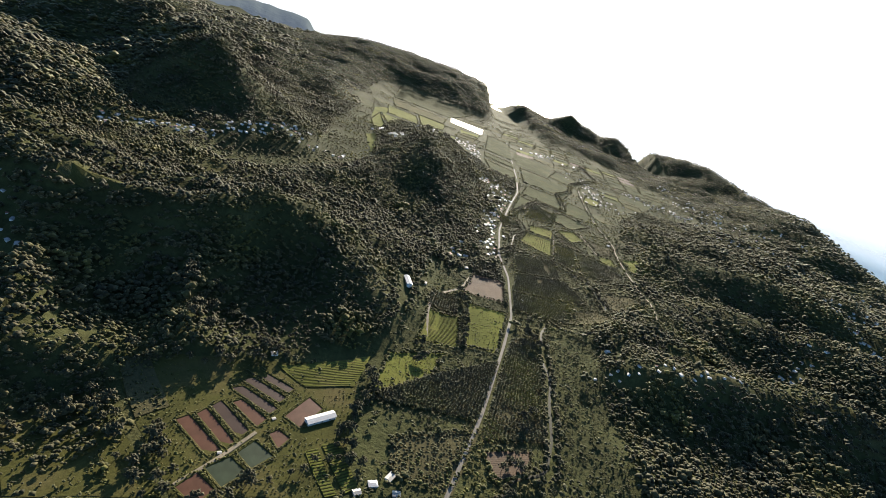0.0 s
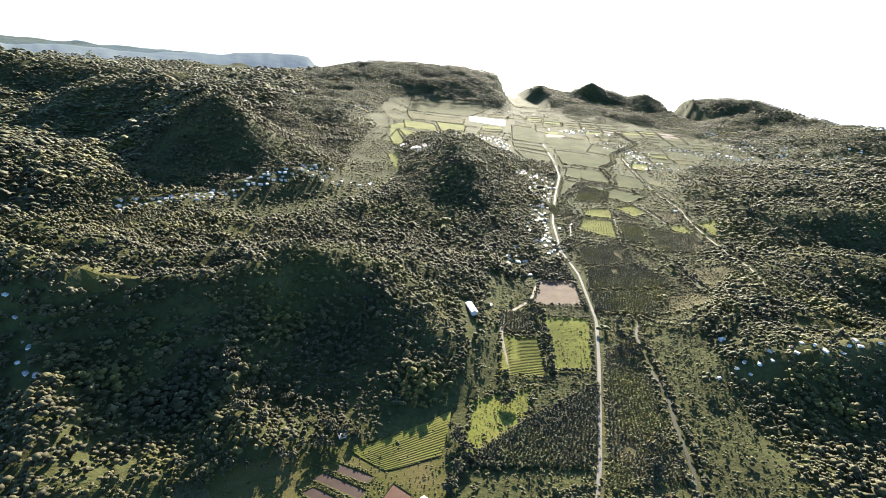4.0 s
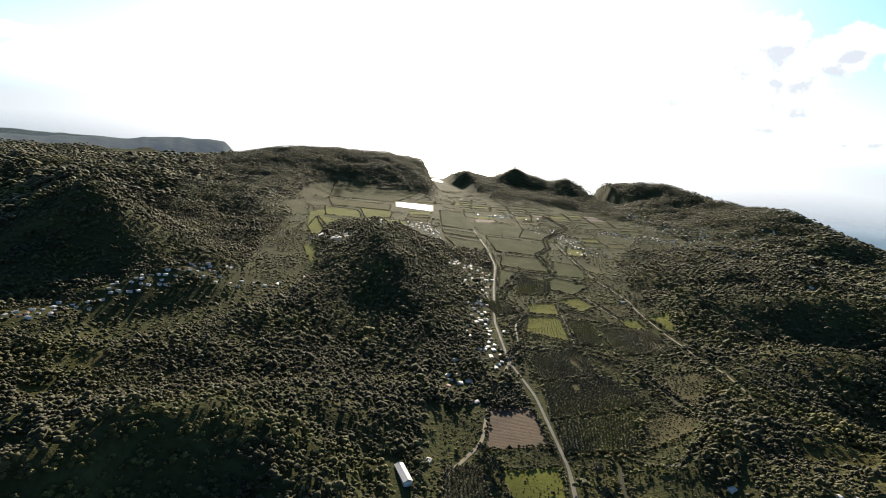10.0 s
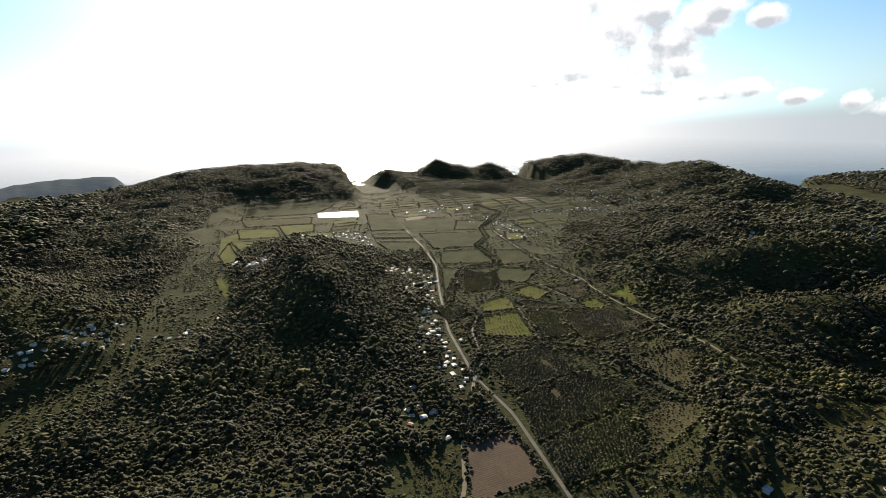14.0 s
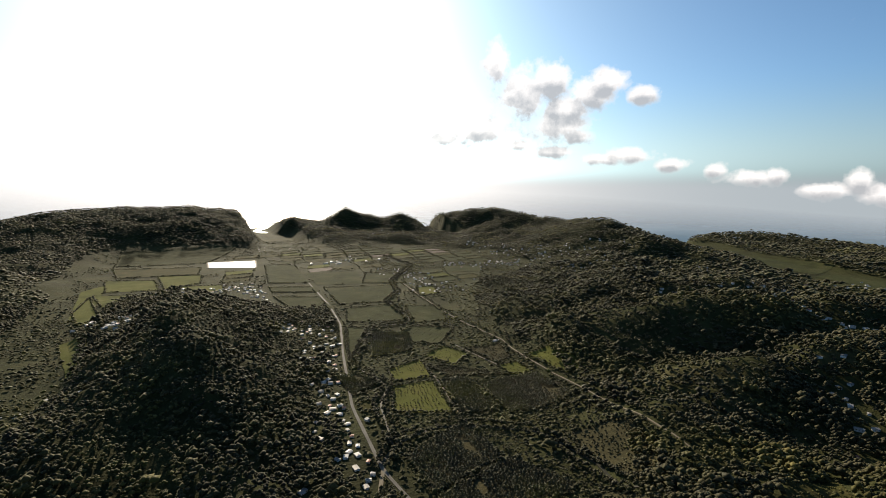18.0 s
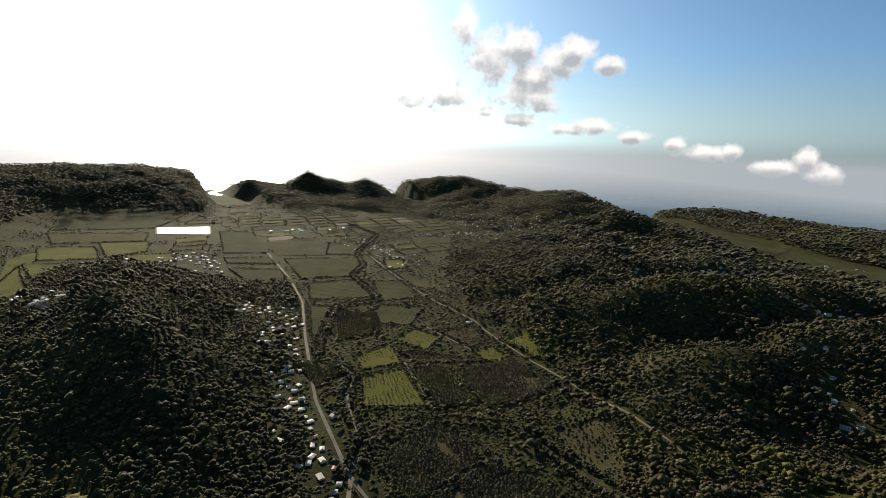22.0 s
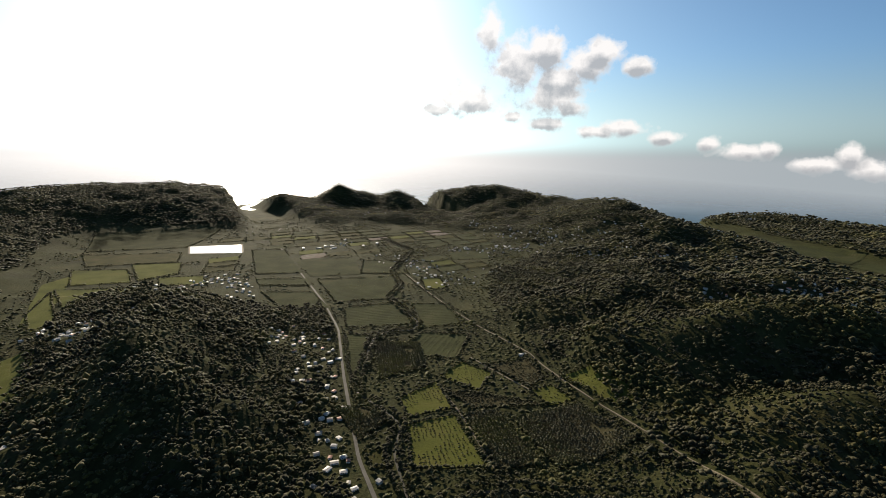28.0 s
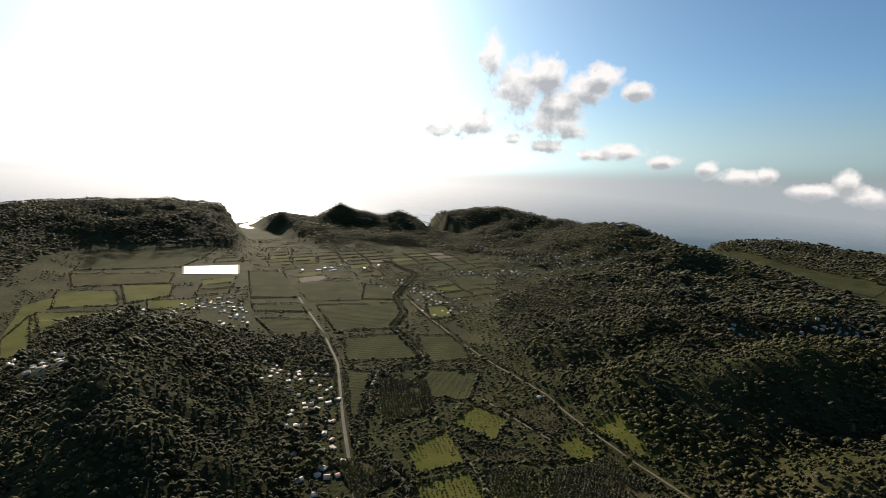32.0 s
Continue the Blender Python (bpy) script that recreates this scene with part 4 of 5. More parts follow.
FAR_VILLAGES = [
    ([(921, 1744), (981, 1560), (1050, 1420), (1200, 1340), (1340, 1270)], 26, 80), ([(1046, 2145), (1066, 1800), (1177, 1640), (1330, 1550)], 34, 60), ([(986, 970), (1142, 951), (1368, 961)], 16, 60), ([(-110, 1345), (-75, 1290), (-53, 1330)], 14, 22),
    ([(-59, 1527), (-4, 1597), (56, 1646)], 10, 34), ([(56, 1646), (125, 1700), (157, 1650), (160, 1507)], 14, 60), ([(183, 1254), (215, 1170), (185, 1109), (192, 1014), (150, 927), (172, 880)], 13, 30), ([(-165, 1377), (-107, 1392), (-60, 1381)], 12, 26),
    ([(549, 1779), (596, 1650), (539, 1483)], 22, 46), ([(409, 1952), (470, 1990), (501, 2043)], 16, 14), ([(748, 1761), (876, 1725), (1176, 1716)], 34, 60), ([(970, 1457), (1195, 1501)], 30, 30), ([(779, 1006), (966, 960), (1029, 925), (1075, 883)], 14, 34),
    ([(830, 810), (850, 740), (840, 680), (920, 610)], 14, 20), ([(2150, 1900), (2400, 1750), (2700, 1600)], 60, 46), ([(1400, 1080), (1470, 1020), (1620, 980)], 24, 20), ([(2322, 1405), (2480, 1500)], 50, 16), ([(-300, 930), (-200, 1030), (-120, 1040)], 14, 20), ([(-500, 740), (-385, 830), (-310, 945), (-255, 1040)], 15, 44),
]
far_houses(FAR_VILLAGES, 31)

# ---------------------------------------------------------------- trees as woods


def blob(seed, squash=0.75, small=False):
    """A small uneven clump of foliage: an octahedron with jittered corners."""
    r = np.random.default_rng(seed)
    v = np.array([(1, 0, 0), (-1, 0, 0), (0, 1, 0), (0, -1, 0), (0, 0, 1), (0, 0, -1)], float)
    v = v * r.uniform(0.75, 1.25, (6, 1)) + r.uniform(-0.18, 0.18, (6, 3))
    v[:, 2] *= squash
    f = np.array([(0, 2, 4), (2, 1, 4), (1, 3, 4), (3, 0, 4), (2, 0, 5), (1, 2, 5), (3, 1, 5), (0, 3, 5)])
    if small:
        # far clumps: a closed pyramid on a bent base
        f = np.concatenate([f[:4], [(0, 3, 1), (0, 1, 2)]])
        v = v[:5]
    return v, f


def crown_template(seed, clumps, squash=0.75):
    """A crown of unit radius: clumps set round an uneven dome."""
    r = np.random.default_rng(seed)
    vs, fs, n = [], [], 0
    for k in range(clumps):
        a, e = r.uniform(0, 2 * math.pi), r.uniform(-0.1, 1.45)
        size = r.uniform(0.34, 0.55) if clumps > 3 else r.uniform(0.6, 0.8)
        rr = r.uniform(0.45, 0.85) if clumps > 3 else 0.35
        c = np.array([rr * math.cos(a) * math.cos(e), rr * math.sin(a) * math.cos(e), 0.75 * rr * math.sin(e) + 0.15])
        v, f = blob(seed * 31 + k, squash, clumps <= 3)
        vs.append(v * size + c)
        fs.append(f + n)
        n += len(v)
    return np.concatenate(vs), np.concatenate(fs)


def scatter(name, places, radii, lift, mat, clumps, label, category, seed, tall=1.0, variants=10, squash=0.75):
    """Joins many crowns into one object of stuff."""
    r = np.random.default_rng(seed)
    kind = r.integers(0, variants, len(places))
    allv, allf, n = [], [], 0
    for k in range(variants):
        tv, tf = crown_template(seed * 100 + k, clumps, squash)
        sel = np.nonzero(kind == k)[0]
        if not len(sel):
            continue
        a = r.uniform(0, 2 * math.pi, len(sel))
        c, s = np.cos(a), np.sin(a)
        sc = radii[sel]
        x = (tv[None, :, 0] * c[:, None] - tv[None, :, 1] * s[:, None]) * sc[:, None] + places[sel, 0:1]
        y = (tv[None, :, 0] * s[:, None] + tv[None, :, 1] * c[:, None]) * sc[:, None] + places[sel, 1:2]
        z = tv[None, :, 2] * (sc * tall * r.uniform(0.8, 1.3, len(sel)))[:, None] + places[sel, 2:3] + (lift * sc)[:, None]
        allv.append(np.stack([x, y, z], -1).reshape(-1, 3))
        allf.append((tf[None] + (np.arange(len(sel)) * len(tv))[:, None, None]).reshape(-1, 3) + n)
        n += len(sel) * len(tv)
    ob = new(name, mesh_of(name, np.concatenate(allv), np.concatenate(allf), mat, smooth=True))
    tagged(ob, label, category, kind="stuff")
    return ob


def jittered(x0, x1, y0, y1, step, seed):
    r = np.random.default_rng(seed)
    x, y = np.meshgrid(np.arange(x0, x1, step), np.arange(y0, y1, step))
    x = x + r.uniform(-0.45, 0.45, x.shape) * step
    y = y + r.uniform(-0.45, 0.45, y.shape) * step
    return x.ravel(), y.ravel(), r


def woods(x0, x1, y0, y1, step, seed, clumps, label, mat=None, size=(0.5, 0.8), keep=0.93, squash=0.75):
    x, y, r = jittered(x0, x1, y0, y1, step, seed)
    z = height(x, y)
    v = valley(x, y)
    glade = fractal(x, y, 150, 77, 3)
    side = np.interp(y, [p[1] for p in ROAD], [p[0] for p in ROAD])
    foot = (x < side - 10) & (x > side - 190) & (y > 660) & (y < 1400)
    ok = (z > 2.5) & ((v < 0.45) | foot) & (r.uniform(0, 1, len(x)) < keep) & (glade > -1.5)
    for pts, w in CLEARINGS:
        d, _ = along(pts, x, y)
        ok &= d > w
    for hx0, hy0 in [q for q in taken if x0 - 20 < q[0] < x1 + 20 and y0 - 20 < q[1] < y1 + 20]:
        ok &= ((x - hx0) / 7) ** 2 + ((y - hy0 + 5) / 10) ** 2 > 1
    for kind, corners, text in PLOTS[-5:]:
        ok &= ~in_quad(corners, x, y)
    x, y, z = x[ok], y[ok], z[ok]
    rad = step * r.uniform(size[0], size[1], len(x)) * (1 + 0.25 * fractal(x, y, 60, 78, 2)) * np.where(r.uniform(0, 1, len(x)) < 0.14, r.uniform(1.25, 1.7, len(x)), 1.0)
    return scatter("forest", np.stack([x, y, z], -1), rad, 0.55, mat or M_CROWN, clumps, label, "forest", seed, squash=squash)


CLEARINGS = [(TRACK, 5), (ROAD, 6), (DIAGONAL, 5), ([(26, 545), (32, 500)], 9)]
woods(-560, 330, 150, 730, 6.1, 11, 5, "dense dark-green tropical woods on the near hill")
woods(-750, 330, 730, 1560, 6.9, 12, 4, "dense tropical woods on the middle hill and side valley")
woods(330, 1000, 150, 700, 6.6, 13, 5, "dense dark-green tropical woods on the right-bank hills")
woods(330, 1250, 700, 1560, 7.5, 14, 4, "dense tropical woods over rolling hills")
woods(-1500, -560, 300, 2200, 11, 15, 2, "distant dark woods on hazy hills", squash=0.55)
woods(-700, 700, 1560, 3200, 8.6, 16, 2, "distant woods on the coastal ridge", size=(0.5, 0.75), squash=0.5)
woods(700, 1750, 1560, 3050, 8.2, 17, 2, "distant woods on the headlands", size=(0.5, 0.75), squash=0.5)
woods(1000, 2700, 350, 1560, 11.5, 18, 2, "distant woods beyond the right-bank hills", squash=0.55)
woods(1750, 2700, 1560, 2100, 11, 19, 2, "far woods on the low headland", size=(0.5, 0.75), squash=0.5)
woods(-2100, -700, 2200, 3000, 15, 20, 2, "far woods on the hazy ridges", size=(0.5, 0.75), squash=0.5)

# ---------------------------------------------------------------- fields and crops
MATS = {"ROUGH": M_GRASS, "ORCHARD": M_PASTURE, "GRASS": M_GRASS, "PASTURE": M_PASTURE, "PLOT": M_PLOT, "CROP": M_PLOT, "SOIL": M_SOIL, "GRASSROW": M_PASTURE, "DULL": M_DULL}
# patchwork of small fields that fills the flat floor between the larger plots
pr = np.random.default_rng(17)
PATCH = []
for gy0 in np.arange(1080, 2480, 62.0):
    for gx0 in np.arange(-380, 1020, 78.0):
        cx, cy = gx0 + 0.14 * (gy0 - 1080) - 60 + pr.uniform(-3, 3), gy0 + 0.05 * (gx0 + 330) + pr.uniform(-3, 3)
        hw, hh = pr.uniform(33, 38), pr.uniform(26, 30)
        quad = [(cx + sx * hw + pr.uniform(-3, 3) + sy * 4, cy + sy * hh + pr.uniform(-3, 3) + sx * 3) for sx, sy in ((-1, 1), (1, 1), (1, -1), (-1, -1))]
        qx, qy = np.array([q[0] for q in quad] + [cx]), np.array([q[1] for q in quad] + [cy])
        tests = [(valley(qx, qy) > 0.93).all(), along(ROAD, qx, qy)[0].min() > 9, along(RIVER_2, qx, qy)[0].min() > 12, height(qx, qy).min() > 3]
        tests += [not any(in_quad(c, qx, qy).any() for k, c, t in PLOTS), min((a - cx) ** 2 + (b - cy) ** 2 for a, b in taken) > 900, not in_quad([(30, 1950), (225, 1950), (235, 2160), (30, 2170)], qx, qy).any()]
        if all(tests):
            kind, text = [("DULL", "dull green field in the valley patchwork"), ("GRASS", "green field in the valley patchwork"), ("SOIL", "bare brown field in the valley patchwork"), ("PASTURE", "bright green field in the valley patchwork")][int(pr.choice(4, p=[0.5, 0.28, 0.1, 0.12] if cx > 60 else [0.15, 0.3, 0.0, 0.55]))]
            PATCH.append((kind, quad, text))
PLOTS += PATCH
for n, (kind, corners, label) in enumerate(PLOTS):
    field(corners, MATS[kind], label, "field", 0.2 + 0.012 * (n % 60))


def rows_in(c, along_gap, across_gap, seed, drop=0.06, jit=0.25):
    """Planting places in rows inside a four-cornered field."""
    c = np.array(c, float)
    r = np.random.default_rng(seed)
    lu = (np.hypot(*(c[1] - c[0])) + np.hypot(*(c[2] - c[3]))) / 2
    lw = (np.hypot(*(c[3] - c[0])) + np.hypot(*(c[2] - c[1]))) / 2
    u, w = np.meshgrid(np.arange(0.5, max(lu / along_gap, 1.6)) / max(lu / along_gap, 1.6), np.arange(0.5, max(lw / across_gap, 1.6)) / max(lw / across_gap, 1.6))
    u = u + r.uniform(-jit, jit, u.shape) * along_gap / lu
    w = w + r.uniform(-jit, jit, w.shape) * across_gap / lw
    u, w = np.clip(u, 0.01, 0.99), np.clip(w, 0.01, 0.99)
    q = c[0] * ((1 - u) * (1 - w))[..., None] + c[1] * (u * (1 - w))[..., None] + c[2] * (u * w)[..., None] + c[3] * ((1 - u) * w)[..., None]
    q = q.reshape(-1, 2)
    bare = value_noise(q[:, 0], q[:, 1], 22, 91) < -0.72
    keep = (r.uniform(0, 1, len(q)) > drop) & ~bare
    q = q[keep]
    return np.c_[q, height(q[:, 0], q[:, 1]) + 0.2], r


def plant_template(seed, leaves=6):
    """A banana plant of unit height: arching leaves round a short stem, each leaf bent in two."""
    r = np.random.default_rng(seed)
    vs, fs = [], []
    for k in range(leaves):
        a = 2 * math.pi * k / leaves + r.uniform(-0.3, 0.3)
        l, wdt, up = r.uniform(0.55, 0.8), r.uniform(0.13, 0.19), r.uniform(0.75, 1.0)
        d, s = np.array([math.cos(a), math.sin(a), 0]), np.array([-math.sin(a), math.cos(a), 0])
        n = len(vs)
        vs += [np.array([0, 0, 0.45]), d * l * 0.5 + s * wdt + (0, 0, up), d * l * 0.5 - s * wdt + (0, 0, up), d * l + (0, 0, up * r.uniform(0.5, 0.8))]
        fs += [(n, n + 2, n + 1), (n + 1, n + 2, n + 3)]
    n = len(vs)
    vs += [np.array([0.06, 0, 0]), np.array([-0.03, 0.05, 0]), np.array([-0.03, -0.05, 0]), np.array([0, 0, 0.6])]
    fs += [(n, n + 1, n + 3), (n + 1, n + 2, n + 3), (n + 2, n, n + 3)]
    return np.array(vs), np.array(fs)


def plants(name, places, sizes, mat, label, category, seed, variants=6, leaves=6):
    r = np.random.default_rng(seed)
    kind = r.integers(0, variants, len(places))
    allv, allf, n = [], [], 0
    for k in range(variants):
        tv, tf = plant_template(seed * 17 + k, leaves)
        sel = np.nonzero(kind == k)[0]
        if not len(sel):
            continue
        a = r.uniform(0, 2 * math.pi, len(sel))
        c, s, sc = np.cos(a)[:, None], np.sin(a)[:, None], sizes[sel][:, None]
        v = np.stack([(tv[None, :, 0] * c - tv[None, :, 1] * s) * sc + places[sel, 0:1], (tv[None, :, 0] * s + tv[None, :, 1] * c) * sc + places[sel, 1:2], tv[None, :, 2] * sc + places[sel, 2:3]], -1)
        allv.append(v.reshape(-1, 3))
        allf.append((tf[None] + (np.arange(len(sel)) * len(tv))[:, None, None]).reshape(-1, 3) + n)
        n += len(sel) * len(tv)
    ob = new(name, mesh_of(name, np.concatenate(allv), np.concatenate(allf), mat))
    return tagged(ob, label, category, kind="stuff")


def furrows(c, gap, high, mat, label, lift):
    """Raised earth rows across a field, each a low ridge with three faces."""
    c = np.array(c, float)
    lw = (np.hypot(*(c[3] - c[0])) + np.hypot(*(c[2] - c[1]))) / 2
    vs, fs, n = [], [], 0
    r = np.random.default_rng(int(abs(c[0, 0])) + 3)
    for w in np.arange(0.6, lw / gap - 0.3) * gap / lw:
        u = np.linspace(0.015, 0.985, 9)
        mid = (c[0] * (1 - w) + c[3] * w) * (1 - u)[:, None] + (c[1] * (1 - w) + c[2] * w) * u[:, None]
        across = (c[3] - c[0]) / np.hypot(*(c[3] - c[0]))
        wid = gap * r.uniform(0.24, 0.34, 9)[:, None]
        z = height(mid[:, 0], mid[:, 1]) + lift
        for off, up in ((-1.0, -0.05), (-0.4, high), (0.4, high), (1.0, -0.05)):
            vs.append(np.c_[mid + across * wid * off, z + up * r.uniform(0.7, 1.2, 9)])
        i = np.arange(8)
        for k in range(3):
            fs.append(np.stack([i + n + 9 * k, i + 1 + n + 9 * k, i + 1 + n + 9 * (k + 1), i + n + 9 * (k + 1)], -1))
        n += 36
    ob = new("crop_row", mesh_of("crop_row", np.concatenate(vs), np.concatenate(fs), mat))
    return tagged(ob, label, "crop rows", kind="stuff")


hedge_x, hedge_y = [], []
hr = np.random.default_rng(5)
for n, (kind, corners, label) in enumerate(PLOTS):
    far = np.mean([c[1] for c in corners]) > 1150
    if kind == "PLOT":
        p, r = rows_in(corners, 3.3 if not far else 5.5, 3.6 if not far else 5.5, n + 300, 0.06)
        plants("banana_plant", p, r.uniform(3.2, 5.0, len(p)) * (1 if not far else 1.3), M_CROP, "rows of banana plants with broad grey-green leaves", "banana plants", n + 1)
    elif kind == "ORCHARD":
        p, r = rows_in(corners, 4.4, 4.4, n + 300, 0.1, 0.25)
        scatter("shrub", p, r.uniform(0.8, 1.6, len(p)), 0.4, M_BUSH, 2, "small bushes dotted in rows over grass", "shrubs", n + 40, variants=5)
    elif kind == "ROUGH":
        p, r = rows_in(corners, 4.2, 4.2, n + 300, 0.38, 0.5)
        scatter("shrub", p, np.exp(r.normal(0.25, 0.4, len(p))), 0.4, M_BUSH, 4, "rough bushes thick in the pasture", "shrubs", n + 40, variants=6)
    elif kind == "CROP":
        p, r = rows_in(corners, 3.4, 3.4, n + 300, 0.2, 0.4)
        scatter("shrub", p, r.uniform(0.9, 2.0, len(p)), 0.3, M_BUSH, 2, "low mixed crop bushes in loose rows", "shrubs", n + 40, variants=5)
    elif kind == "SOIL":
        furrows(corners, 2.4, 0.07, M_SOIL, "ploughed earth ridges", 0.2 + 0.012 * (n % 60))
    elif kind == "GRASSROW":
        furrows(corners, 2.5, 0.28, M_GRASS, "green crop rows divided by ditches", 0.2 + 0.012 * (n % 60))
    elif kind == "DULL":
        p, r = rows_in(corners, 5.5, 5.5, n + 300, 0.45, 0.45)
        scatter("shrub", p, r.uniform(0.5, 1.2, len(p)), 0.3, M_BUSH, 1, "low crop tufts in a dull field", "shrubs", n + 40, variants=4)
        furrows(corners, 9.0, 0.2, M_DULL, "long low crop strips", 0.2 + 0.012 * (n % 60))
    elif kind == "PASTURE" and not far:
        p, r = rows_in(corners, 2.8, 3.6, n + 300, 0.35, 0.35)
        scatter("shrub", p, np.exp(r.normal(-0.35, 0.4, len(p))), 0.3, M_BUSH, 3, "small bushes scattered in the grass", "shrubs", n + 40, variants=5)
    elif kind == "GRASS" and not far:
        p, r = rows_in(corners, 3.0, 4.6, n + 300, 0.3, 0.3)
        away = np.ones(len(p), bool)
        for q in POND_QUADS:
            c = np.array(q)
            away &= ~in_quad(c.mean(0) + (c - c.mean(0)) * 1.25, p[:, 0], p[:, 1])
        away &= np.hypot(p[:, 0] + 12.5, p[:, 1] - 300) > 14
        p = p[away]
        scatter("shrub", p, np.exp(r.normal(-0.15, 0.35, len(p))), 0.3, M_BUSH, 2, "low tufts in rows over the grass", "shrubs", n + 40, variants=5)
    if 1 < n < 46 or "patchwork" in label:
        c = np.array(corners, float)
        for a, b in zip(c, np.roll(c, -1, 0)):
            l = np.hypot(*(b - a))
            t = np.arange(0, l, 2.6 if not far else 3.6) / l
            t = t[(value_noise(t * l + n * 50, t * 0 + n, 30, 15) > (-0.05 if "patchwork" in label else -0.55)) & (hr.uniform(0, 1, len(t)) < 0.95)]
            hedge_x.append(a[0] + t * (b[0] - a[0]) + hr.normal(0, 0.9, len(t)))
            hedge_y.append(a[1] + t * (b[1] - a[1]) + hr.normal(0, 0.9, len(t)))
hx, hy = np.concatenate(hedge_x), np.concatenate(hedge_y)
d_road, _ = along(ROAD, hx, hy)
ok = d_road > 5
hx, hy = hx[ok], hy[ok]
scatter("hedge", np.stack([hx, hy, height(hx, hy)], -1), hr.uniform(1.4, 3.1, len(hx)) * (1 + 0.1 * (hy > 1150)), 0.4, M_BUSH, 3, "dark hedgerow bushes between the fields", "hedge", 61)

# bushes and small trees strung along both sides of the road
rp = np.array(ROAD, float)
rs = np.concatenate([[0], np.cumsum(np.hypot(*np.diff(rp, axis=0).T))])
rt = np.arange(0, min(rs[-1], 1500), 2.8)
for side in (-1, 1):
    keep = (value_noise(rt, rt * 0 + 11.0 * side, 55, 19) > (-0.25 if side < 0 else 0.0)) & (hr.uniform(0, 1, len(rt)) < 0.9)
    q = rt[keep]
    x, y = np.interp(q, rs, rp[:, 0]), np.interp(q, rs, rp[:, 1])
    dx, dy = np.interp(q + 4, rs, rp[:, 0]) - x, np.interp(q + 4, rs, rp[:, 1]) - y
    ln = np.hypot(dx, dy) + 1e-6
    off = side * hr.uniform(4.4, 7.0, len(q))
    x, y = x + dy / ln * off, y - dx / ln * off
    scatter("roadside_bush", np.stack([x, y, height(x, y)], -1), np.exp(hr.normal(0.55, 0.35, len(q))), 0.5, M_BUSH, 5, "bushes and small trees along the verge of the valley road", "shrubs", 63 + side)

# bushes along the pond banks
px, py = [], []
for q in POND_QUADS:
    c = np.array(q, float)
    m = c.mean(0)
    for a, b in zip(c, np.roll(c, -1, 0)):
        l = np.hypot(*(b - a))
        t = np.arange(0, l, 1.7) / l
        t = t[hr.uniform(0, 1, len(t)) < 0.92]
        e = (b - a) / l
        nor = np.array([e[1], -e[0]])
        nor = nor if nor @ ((a + b) / 2 - m) > 0 else -nor
        px.append(a[0] + t * (b[0] - a[0]) + nor[0] * 1.9 + hr.normal(0, 0.35, len(t)))
        py.append(a[1] + t * (b[1] - a[1]) + nor[1] * 1.9 + hr.normal(0, 0.35, len(t)))
px, py = np.concatenate(px), np.concatenate(py)
scatter("shrub", np.stack([px, py, height(px, py) + 0.5], -1), hr.uniform(0.6, 1.35, len(px)), 0.3, M_BUSH, 3, "low bushes along the fish pond banks", "shrubs", 68)

# bushes and trees left over on the valley floor
bx, by, br = jittered(-430, 1150, 60, 2700, 7.0, 62)
bv = valley(bx, by)
clear = np.zeros(len(bx), bool)
for kind, corners, label in PLOTS:
    clear |= in_quad(corners, bx, by)
d_road, _ = along(ROAD, bx, by)
d_track, _ = along(TRACK, bx, by)
bare = value_noise(bx, by, 70, 63) * 0.6 + value_noise(bx, by, 25, 64) * 0.4
foot = (bx < np.interp(by, [p[1] for p in ROAD], [p[0] for p in ROAD]) - 10) & (bx > np.interp(by, [p[1] for p in ROAD], [p[0] for p in ROAD]) - 190) & (by > 660) & (by < 1400)
ok = (bv >= 0.45) & ~foot & ~clear & (d_road > 6) & (d_track > 4) & (br.uniform(0, 1, len(bx)) < np.where((by < 1250) | (bx < -60) & (by < 1500), 0.9, np.where(bx > 520, 0.75, 0.4))) & (bare > np.where((by < 1250) | (bx < -60) & (by < 1500), -0.5, np.where(bx > 520, -0.3, 0.0))) & (height(bx, by) > 2)
for pts in (RIVER, RIVER_2, DIAGONAL):
    d, _ = along(pts, bx, by)
    ok &= d > 4
ok &= ~in_quad([(20, 1900), (230, 1900), (240, 2160), (20, 2180)], bx, by)
for q in POND_QUADS:
    c = np.array(q)
    m = c.mean(0)
    ok &= ~in_quad(m + (c - m) * 1.5, bx, by)
bx, by = bx[ok], by[ok]
size = np.exp(br.normal(0.75, 0.35, len(bx)))
near = by < 700
scatter("shrub", np.stack([bx, by, height(bx, by)], -1)[near], size[near], 0.5, M_BUSH, 4, "bushes and small trees on the valley floor", "shrubs", 65)
scatter("shrub", np.stack([bx, by, height(bx, by)], -1)[~near], size[~near] * 1.1, 0.5, M_BUSH, 3, "bushes and small trees among the far fields", "shrubs", 66)

# scrub and small trees between the plantations and the near woods
sx, sy, sr = jittered(200, 470, 610, 870, 4.6, 95)
clear = np.zeros(len(sx), bool)
for kind, corners, label in PLOTS:
    clear |= in_quad(corners, sx, sy)
ok = ~clear & (along(ROAD, sx, sy)[0] > 8) & (along(RIVER, sx, sy)[0] > 4) & (along(DIAGONAL, sx, sy)[0] > 4) & (value_noise(sx, sy, 28, 96) > -0.55) & (valley(sx, sy) > 0.4)
sx, sy = sx[ok], sy[ok]
scatter("shrub", np.stack([sx, sy, height(sx, sy)], -1), np.exp(sr.normal(0.55, 0.4, len(sx))), 0.5, M_BUSH, 4, "scrub and small trees between plantations and woods", "shrubs", 97)

